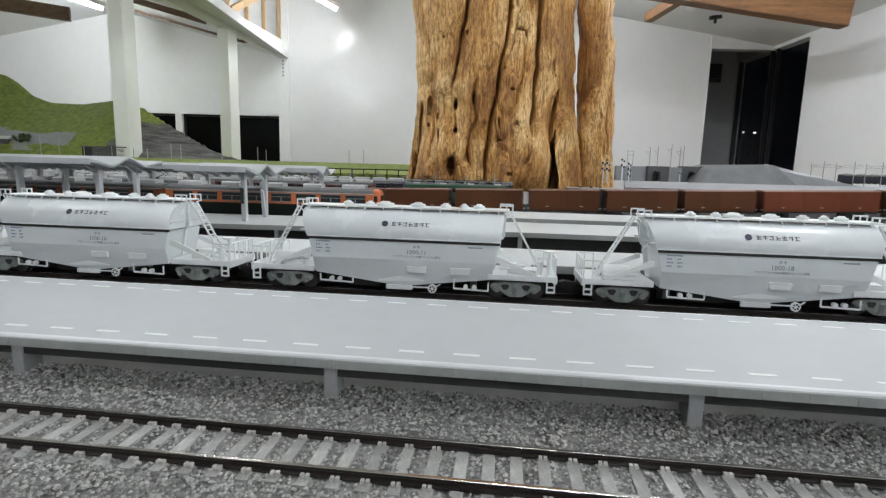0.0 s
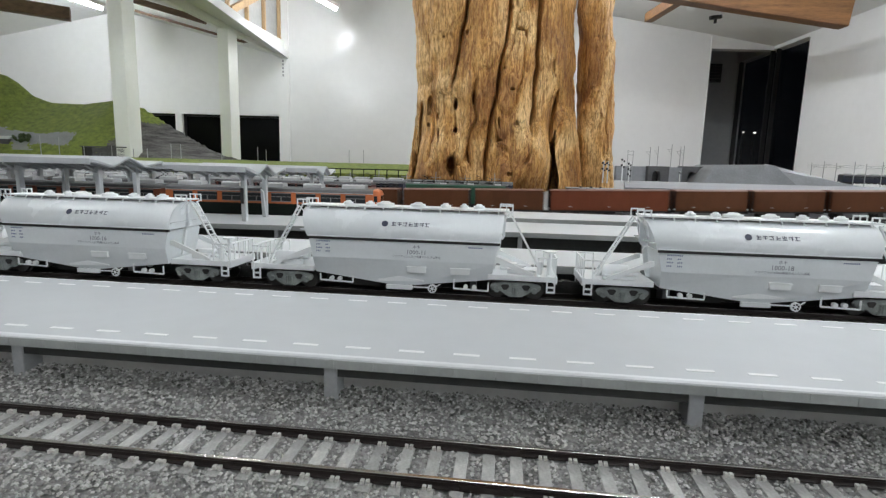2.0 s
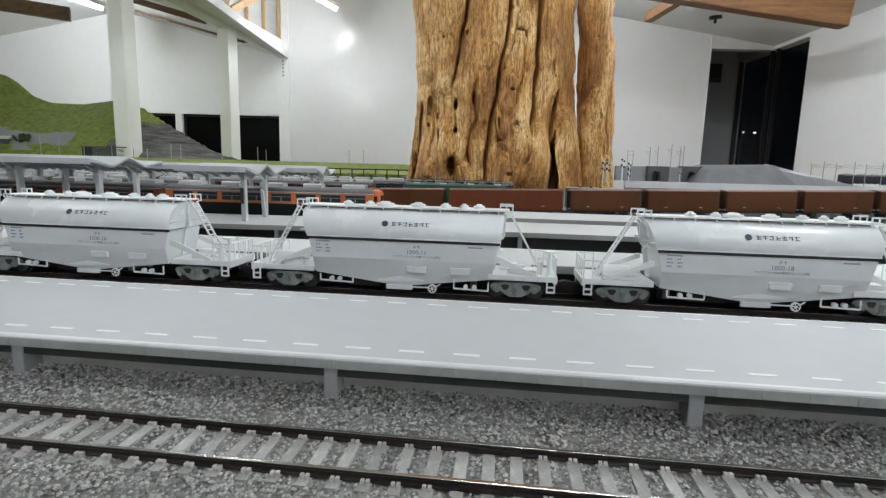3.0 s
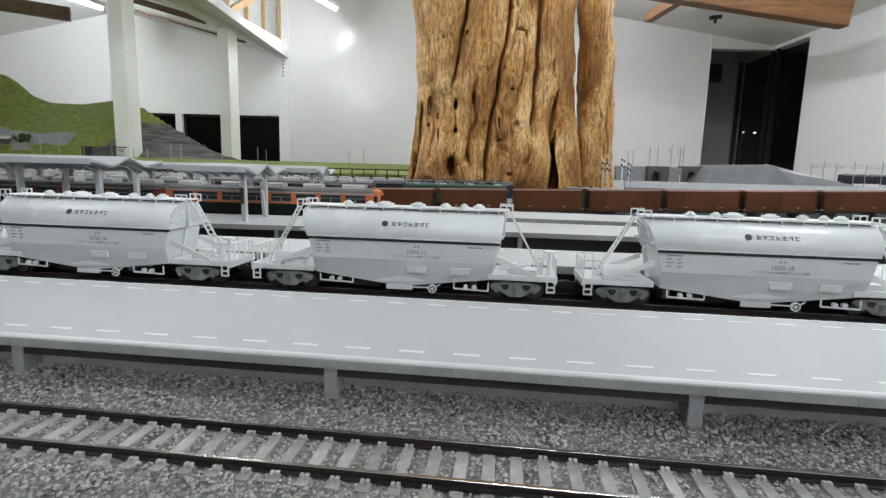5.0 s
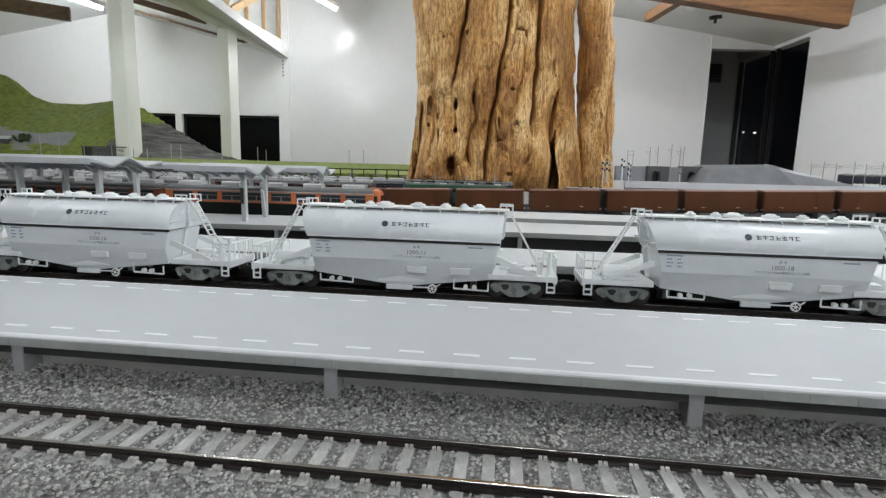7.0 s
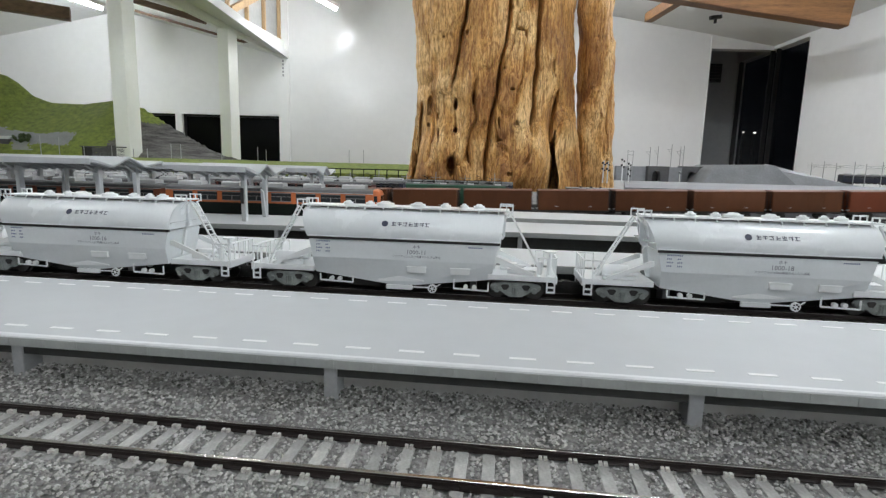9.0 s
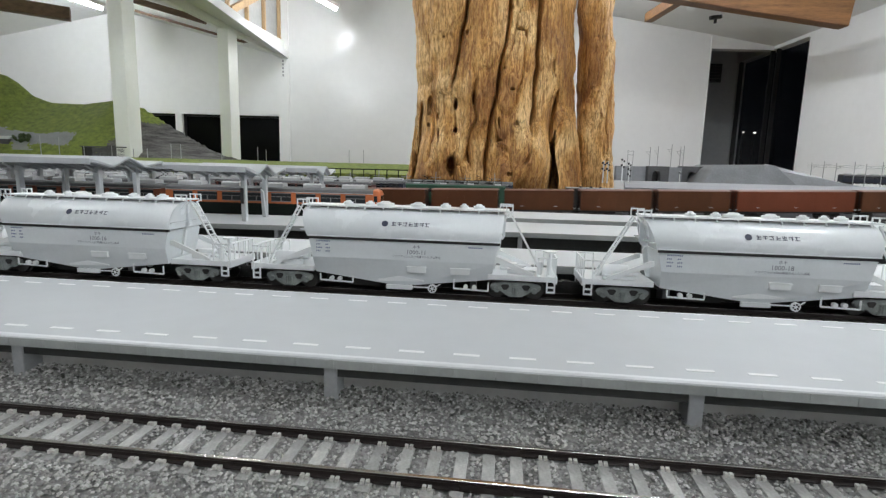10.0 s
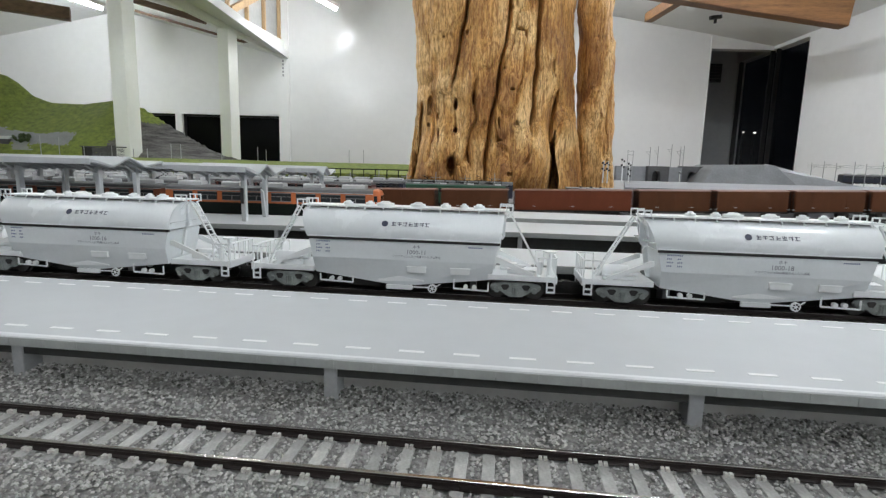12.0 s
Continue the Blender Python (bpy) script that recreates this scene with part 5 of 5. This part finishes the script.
def stem(left, right, cy, ry, seed, folds, hollows, burls, front, knobby):
    """A trunk between two outlines (heights, x); folds, hollows, burls and grain shape its front."""
    z = np.concatenate([np.linspace(-0.012, 0.93, 380), np.linspace(0.96, 2.0, 20)])[:, None]
    a = np.concatenate([np.linspace(math.pi, 2 * math.pi, front), np.linspace(0, math.pi, 60)[1:-1]])[None, :]
    zs = z[:, 0]
    lo = np.interp(zs, *left) + 0.004 * lattice_noise(zs * 16, seed) + 0.003 * lattice_noise(zs * 45, seed + 5)
    hi = np.interp(zs, *right) + 0.004 * lattice_noise(zs * 14, seed + 9) + 0.003 * lattice_noise(zs * 40, seed + 7)
    ca, sa = np.cos(a), np.sin(a)
    x = ((lo + hi) / 2)[:, None] + ((hi - lo) / 2)[:, None] * ca
    zz = z + 0 * x
    fore = np.clip(-sa, 0, 1) ** 0.5
    bend = 0.011 * lattice_noise(x * 7 + seed, zz * 6) + 0.005 * lattice_noise(x * 21, zz * 17, seed)
    xw = x + bend
    d = 0.030 * lattice_noise(x * 6 + seed, zz * 2.4, 1.5) + 0.016 * lattice_noise(x * 14, zz * 5.5, seed)
    for heights, xs, dies, deep in folds:
        off = np.abs(xw - np.interp(zs, heights, xs)[:, None])
        s = deep * (step_up(zz, dies - 0.02, dies + 0.06) if dies > 0 else 1.0) * (step_up(heights[-1] + 0.04 - zz, 0.0, 0.08) if heights[-1] < 0.7 else 1.0)
        d -= s * (0.034 * np.exp(-off / 0.022) + 0.085 * np.exp(-(off / 0.0055) ** 2))
    if folds:
        gap = 0.021 * np.clip((0.26 - zz) / 0.22, 0, 1)
        cleft = 0.46 * step_up(gap + 0.003 - np.abs(x - 0.168 - 0.004 * np.sin(zz * 30)), 0.0, 0.004) * (gap > 0)
        d -= cleft
    for kx, kz, w, h, deep in hollows:
        e = (((xw - kx) / w) ** 2 + ((zz + 0.8 * bend - kz) / h) ** 2) * (1 + 0.6 * lattice_noise(x * 70, zz * 45, kx * 50))
        d -= deep * step_up(1.25 - e, 0.0, 0.9) + 0.18 * deep * np.exp(-(xw - kx) ** 2 / (3 * w) ** 2 - (zz - kz) ** 2 / (3 * h) ** 2)
    for kx, kz, w, h, rise in burls:
        d += rise * np.exp(-(((xw - kx) / w) ** 2 + ((zz - kz) / h) ** 2) ** 1.5)
    # wandering fissures, nodules and fine grain
    for fx, fz, deep, tight in ((8.0, 1.5, 0.024, 0.10), (19.0, 3.2, 0.016, 0.13), (44.0, 6.0, 0.0065, 0.22)):
        r = np.clip(1 - np.abs(lattice_noise((xw + bend) * fx + seed, zz * fz, fx)) / tight, 0, 1)
        d -= deep * r * (0.25 + 0.75 * step_up(lattice_noise(x * 5, zz * 4, fx + seed), -0.2, 0.6))
    k = knobby * (0.25 + 0.75 * step_up(0.52 - zz, 0.0, 0.22)) * (0.35 + 0.65 * step_up(-0.05 - x, 0.0, 0.12))
    d += k * (0.030 * lattice_noise(xw * 15, zz * 8, seed) + 0.018 * lattice_noise(xw * 33, zz * 17, seed + 2) - 0.07 * np.clip(lattice_noise(xw * 26, zz * 11, 7.7) - 0.5, 0, 1))
    r = np.clip(1 - np.abs(lattice_noise((xw + bend) * 12, zz * 3.6, seed + 3)) / 0.30, 0, 1)
    d -= k * 0.034 * r * r
    d += 0.0065 * lattice_noise(xw * 52, zz * 7, seed) + 0.0042 * lattice_noise(xw * 110, zz * 13, seed) + 0.0022 * lattice_noise(xw * 150, zz * 90, seed)
    d -= 0.030 * np.clip(lattice_noise(xw * 38, zz * 24, seed + 4) - 0.62, 0, 1)
    y = cy + ry * sa - d * fore
    if folds:
        x = x + 0.24 * cleft * fore
    pts = np.stack([x, y + 0 * x, zz], 2)
    rows, n = x.shape
    i, j = np.meshgrid(np.arange(rows - 1), np.arange(n), indexing="ij")
    q = np.stack([i * n + j, i * n + (j + 1) % n, (i + 1) * n + (j + 1) % n, (i + 1) * n + j], 2).reshape(-1, 4)
    me = bpy.data.meshes.new("stem")
    me.from_pydata(pts.reshape(-1, 3).tolist(), [], q.tolist() + [list(range((rows - 1) * n, rows * n))])
    me.materials.append(M["tree"])
    me.shade_smooth()
    return me


tree = thing("tree_trunk", "massive peeled golden-brown trunk with cracks and knots", "tree trunk", at=TREE)
share("main_stem", stem(((0.03, 0.07, 0.21, 0.35, 0.48, 0.58, 0.69, 0.85), (-0.500, -0.486, -0.469, -0.455, -0.452, -0.459, -0.461, -0.480)),
                        ((0.03, 0.23, 0.35, 0.51, 0.556, 0.68, 0.85), (0.350, 0.320, 0.296, 0.283, 0.288, 0.272, 0.269)), -0.02, 0.27, 1.3, FOLDS, HOLLOWS, BURLS, 620, 1.0), tree, pose(0, 0, 0))
share("side_stem", stem(((0.03, 0.23, 0.36, 0.545, 0.68, 0.85), (0.352, 0.323, 0.311, 0.304, 0.301, 0.285)),
                        ((0.02, 0.23, 0.36, 0.51, 0.65, 0.755, 0.86), (0.503, 0.481, 0.480, 0.467, 0.463, 0.442, 0.445)), -0.03, 0.11, 4.1, [], [(0.351, 0.427, 0.009, 0.009, 0.015), (0.40, 0.33, 0.012, 0.006, 0.012)], [(0.44, 0.65, 0.03, 0.03, 0.015), (0.38, 0.34, 0.05, 0.03, 0.012)], 240, 0.25), tree, pose(0, 0, 0))

# ================= far scenery =================
RIDGE = [(-5.6, 1.10), (-4.49, 0.926), (-4.38, 0.858), (-4.25, 0.74), (-4.06, 0.662), (-3.775, 0.647), (-3.40, 0.706), (-3.09, 0.62), (-2.81, 0.443), (-2.59, 0.308), (-2.31, 0.156), (-2.0, 0.12)]
bm = B()
nx, ny = 320, 130
grid = []
for i in range(nx + 1):
    x = -5.6 + 3.6 * i / nx
    top = float(np.interp(x, [a for a, b in RIDGE], [b for a, b in RIDGE]))
    row = []
    for j in range(ny + 1):
        v = j / ny
        y = 4.75 + 1.5 * v
        up = min(1.0, v / 0.42)
        shape = up ** 0.85 if v < 0.42 else max(0.0, 1 - 2.6 * (v - 0.42))
        z = 0.105 + max(0.0, top - 0.105) * shape
        z += 0.02 * noise.noise((x * 3, y * 3, 0)) * up * 0.6 + 0.008 * noise.noise((x * 11, y * 11, 3)) * up
        if x > -3.3:
            # worn rock steps
            q = z / 0.042 + 0.8 * noise.noise((x * 5, y * 5, 1))
            f = q - math.floor(q)
            z += 0.042 * 0.75 * (min(1.0, max(0.0, (f - 0.35) * 3.0)) - f) * up
        row.append(bm.verts.new((x, y, z)))
    grid.append(row)
for i in range(nx):
    for j in range(ny):
        f = bm.faces.new((grid[i][j], grid[i + 1][j], grid[i + 1][j + 1], grid[i][j + 1]))
        x, v = -5.6 + 3.6 * (i + 0.5) / nx, (j + 0.5) / ny
        wob = 0.10 * noise.noise((x * 4, v * 7, 9)) + 0.05 * noise.noise((x * 19, v * 40, 5)) + 0.04 * noise.noise((x * 60, v * 90, 2))
        if x > -3.22 + wob + 0.30 * v and grid[i][j].co.z < 0.475 + 0.35 * wob:
            f.material_index = 1
        elif (0.075 < v + wob * 0.25 < 0.155 and x < -3.55 + wob) or (0.03 < v < 0.10 and -3.95 < x + 1.6 * v + wob < -3.80):
            f.material_index = 2
solid("hill", bm, [M["grass"], M["rock"], M["road"]], "green model hill with grey scree flank", "hill", kind="structure", at=ROOM, smooth="all")
bm = B()
for k in range(26):
    p = Vector((random.uniform(-0.07, 0.07), random.uniform(-0.04, 0.04), random.uniform(0, 0.06)))
    bmesh.ops.create_icosphere(bm, subdivisions=1, radius=random.uniform(0.012, 0.026), matrix=Matrix.Translation(p))
solid("bush", bm, M["bush"], "dark green model bush on the hill foot", "bush", at=ROOM @ pose(-3.98, 4.88, 0.245))
for x, y, z in ((-4.16, 4.88, 0.235),):
    hs = thing("model_house", "tiny pale model farmhouse on the hill foot", "house", at=ROOM @ pose(x, y, z))
    bm = B()
    box(bm, -0.07, 0.07, -0.04, 0.04, -0.07, 0.03)
    part("wall", bm, M["portal"], hs)
    bm = B()
    prism_x(bm, [(-0.055, 0.027), (0.055, 0.027), (0, 0.058)], -0.085, 0.085)
    part("roof", bm, M["unit"], hs, "pale grey gable roof")

# dark stone wall with a culvert at the hill foot
hw = thing("retaining_wall", "low dark stone wall with a black culvert below the hill", "wall", "retaining walls", at=ROOM @ pose(-3.19, 4.66, 0.112))
for k in range(4):
    for r in range(2):
        bm = B()
        box(bm, 0.002 + 0.075 * k, 0.073 + 0.075 * k, 0.0, 0.05, 0.002 + 0.044 * r, 0.042 + 0.044 * r)
        part("stone_block", bm, M["portal"], hw, bevel=0.004)
bm = B()
box(bm, -0.092, 0.0, 0.012, 0.05, 0.0, 0.10)
part("culvert", bm, M["under"], hw, "black culvert mouth")
bm = B()
box(bm, -0.10, 0.32, -0.006, 0.056, 0.090, 0.100)
part("coping", bm, M["portal"], hw)

# grey mound, portals and retaining walls on the raised ground (room frame)
bm = B()
loft(bm, [[(1.050, 2.10, GREY_Z - 0.01), (1.45, 2.10, GREY_Z - 0.01), (1.50, 2.40, GREY_Z - 0.01), (1.05, 2.40, GREY_Z - 0.01)],
          [(1.110, 2.15, 0.106), (1.40, 2.15, 0.106), (1.44, 2.37, 0.112), (1.11, 2.37, 0.112)],
          [(1.140, 2.17, 0.126), (1.385, 2.17, 0.130), (1.43, 2.35, 0.136), (1.14, 2.35, 0.128)]])
solid("grey_mound", bm, M["mound"], "unfinished grey mound with chamfered slopes", "mound", kind="structure", at=ROOM, bevel=0.003)
bm = B()
loft(bm, [[(1.402, 2.14, GREY_Z - 0.01), (1.80, 2.14, GREY_Z - 0.01), (1.86, 2.38, GREY_Z - 0.01), (1.44, 2.38, GREY_Z - 0.01)],
          [(1.402, 2.17, 0.108), (1.74, 2.17, GREY_Z + 0.004), (1.82, 2.36, GREY_Z + 0.012), (1.455, 2.36, 0.142)]])
solid("grey_ramp", bm, M["road"], "grey ramp falling away from the mound", "ramp", kind="structure", at=ROOM, bevel=0.002)


def portal(x, y, w, h):
    p = thing("tunnel_portal", "dark grey model tunnel portal in a retaining wall", "tunnel portal", "tunnel portals", at=ROOM @ pose(x, y, GREY_Z))
    bm = B()
    outer = [(w / 2, 0), (w / 2, 0.04), (w / 2, h), (w / 4, h), (0.02, h), (0, h), (-0.02, h), (-w / 4, h), (-w / 2, h), (-w / 2, 0.04), (-w / 2, 0)]
    inner = [(0.030, 0), (0.030, 0.040), (0.0277, 0.0515), (0.0212, 0.0612), (0.0115, 0.0677), (0, 0.070), (-0.0115, 0.0677), (-0.0212, 0.0612), (-0.0277, 0.0515), (-0.030, 0.040), (-0.030, 0)]
    inner = [(0.6 * a - 0.008, 0.66 * b) for a, b in inner]
    for yy in (0, 0.03):
        o = [bm.verts.new((a, yy, b)) for a, b in outer]
        q = [bm.verts.new((a, yy, b)) for a, b in inner]
        for i in range(10):
            bm.faces.new((o[i], o[i + 1], q[i + 1], q[i]))
        if yy == 0:
            o0, q0 = o, q
        else:
            for i in range(10):
                bm.faces.new((o0[i], o0[i + 1], o[i + 1], o[i]))
                bm.faces.new((q0[i], q0[i + 1], q[i + 1], q[i]))
    part("portal_wall", bm, M["portal"], p)
    bm = B()
    box(bm, -0.030, 0.014, 0.031, 0.035, 0, 0.050)
    part("bore", bm, M["under"], p, "black tunnel mouth")


portal(0.910, 2.20, 0.090, 0.064)
portal(1.085, 2.25, 0.12, 0.068)
for x0, x1, y in ((0.735, 0.864, 2.22), (0.958, 1.023, 2.23)):
    bm = B()
    box(bm, x0, x1, y, y + 0.02, GREY_Z, GREY_Z + 0.062)
    solid("retaining_wall", bm, M["road"], "plain grey model retaining wall", "wall", "retaining walls", at=ROOM)

# catenary masts, signals
def mast(x, y, z, h, arm, label="thin grey model catenary mast", at=ROOM):
    m = thing("catenary_mast", label, "mast", "catenary masts", at=at @ pose(x, y, z))
    bm = B()
    rod(bm, (0, 0, 0), (0, 0, h), 0.0011 * max(1, y / 1.6), 6)
    part("pole", bm, M["mast"], m)
    if arm:
        bm = B()
        bar(bm, (0, 0, h * 0.86), (arm, 0, h * 0.86), 0.0014)
        bar(bm, (0, 0, h * 0.72), (arm * 0.8, 0, h * 0.86), 0.0012)
        part("bracket_arm", bm, M["mast"], m)


for x, h in ((0.915, 0.15), (0.95, 0.155), (1.01, 0.165), (1.05, 0.155), (1.065, 0.16)):
    mast(x, 2.32, GREY_Z, h, -0.02)
for k, x in enumerate((1.60, 1.645, 1.69, 1.76, 1.80, 1.86, 1.90, 1.96)):
    mast(x, 2.26 - 0.012 * k, GREY_Z, 0.098 + 0.008 * (k % 2), 0.03)
bm = B()
for z in (0.128, 0.137):
    for k in range(12):
        a, b = 1.58 + 0.035 * k, 1.58 + 0.035 * (k + 1)
        bar(bm, (a, 2.26, z + 0.003 * (k % 2)), (b, 2.26, z + 0.003 * ((k + 1) % 2)), 0.0012)
solid("catenary_wire", bm, M["mast"], "thin overhead wires between model masts", "wire", at=ROOM)
for x, h in ((-1.86, 0.17), (-1.56, 0.15), (-1.49, 0.13), (-2.28, 0.16), (-2.2, 0.16), (-0.8, 0.15), (-0.68, 0.15)):
    mast(x, 4.3, 0.114, h * 0.75, 0.0)
for x, h in ((-2.62, 0.26), (-2.50, 0.24), (-2.34, 0.14), (-2.16, 0.15), (-2.02, 0.12), (-1.93, 0.13)):
    mast(x * 1.38, 4.62, 0.112, h * 0.7, 0.0)


def colour_light(x, y, z, h, heads, at):
    s = thing("railway_signal", "slim white model signal with black lamp heads", "signal", "railway signals", at=at @ pose(x, y, z))
    bm = B()
    rod(bm, (0, 0, 0), (0, 0, h), 0.0016, 8)
    part("post", bm, M["dash"], s)
    for k in range(heads):
        bm = B()
        zz = h - 0.006 - 0.014 * k
        rod(bm, (-0.0026, -0.002, zz), (-0.0026, 0.002, zz), 0.0028, 10)
        rod(bm, (0.0026, -0.002, zz - 0.004), (0.0026, 0.002, zz - 0.004), 0.0025, 10)
        part("lamp_head", bm, M["signal"], s)


for x, y, h, n in ((0.246, 1.333, 0.056, 2), (0.259, 1.345, 0.056, 2), (0.298, 1.36, 0.066, 2), (0.331, 1.43, 0.058, 3)):
    colour_light(x, y, GREY_Z, h, n, Matrix())
colour_light(0.965, 2.12, GREY_Z, 0.045, 1, ROOM)
g = thing("signal_gantry", "small pale lattice signal gantry", "gantry", at=ROOM @ pose(0.545, 1.55, GREY_Z))
bm = B()
for x in (0, 0.016):
    bar(bm, (x, 0, 0), (x, 0, 0.095), 0.0014)
part("leg", bm, M["mast"], g)
bm = B()
for z in (0.082, 0.093):
    bar(bm, (-0.002, 0, z), (0.018, 0, z), 0.0014)
part("crossbeam", bm, M["mast"], g)

# lineside boxes and poles in the yard
for k in range(16):
    x = -0.95 + 0.062 * k
    pl = thing("yard_pole", "thin grey model line pole in the yard", "pole", "yard poles", at=pose(x, 1.075 + 0.004 * (k % 3), -0.008))
    bm = B()
    rod(bm, (0, 0, 0), (0, 0, 0.070 + 0.006 * (k % 2)), 0.0009, 6)
    part("pole", bm, M["mast"], pl)
    bm = B()
    bar(bm, (-0.012, 0, 0.064), (0.012, 0, 0.064), 0.0010)
    part("crossarm", bm, M["mast"], pl)

# low railing before the meadow
f = thing("railing", "long dark model railing before the meadow", "railing", at=ROOM @ pose(0, 2.66, 0.0))
bm = B()
bar(bm, (-0.62, 0, 0.068), (-0.10, 0, 0.070), 0.005)
part("top_rail", bm, M["dgreen"], f)
for k in range(9):
    bm = B()
    bar(bm, (-0.60 + 0.06 * k, 0, -0.008), (-0.60 + 0.06 * k, 0, 0.067), 0.004)
    part("post", bm, M["dgreen"], f)

# dark blue coaches far off on the raised ground
for k in range(2):
    c = railcar("far dark blue sleeping coach under the wires", ROOM @ pose(1.98 + 0.26 * k, 2.42, 0.058, 0, 0, 0), 0.25, M["blue"], M["blue"], M["cargrey"], None, 4, 10, "far coaches")

# sensor on the white ceiling
s = thing("ceiling_camera", "small black security camera on a white stem", "camera", at=ROOM @ pose(3.556, 7.2, EZ + 2.10))
bm = B()
rod(bm, (0.06, 0, 0.03), (0.08, 0, hall_z(3.6) - EZ - 2.10), 0.02, 8)
part("stem", bm, M["lamp_body"], s)
bm = B()
bar(bm, (-0.075, 0, 0.015), (0.075, 0, 0.035), 0.05, 0.045)
rod(bm, (0.0, 0, 0.02), (0.0, 0, -0.05), 0.02, 10)
part("camera_body", bm, M["black"], s)

motions()
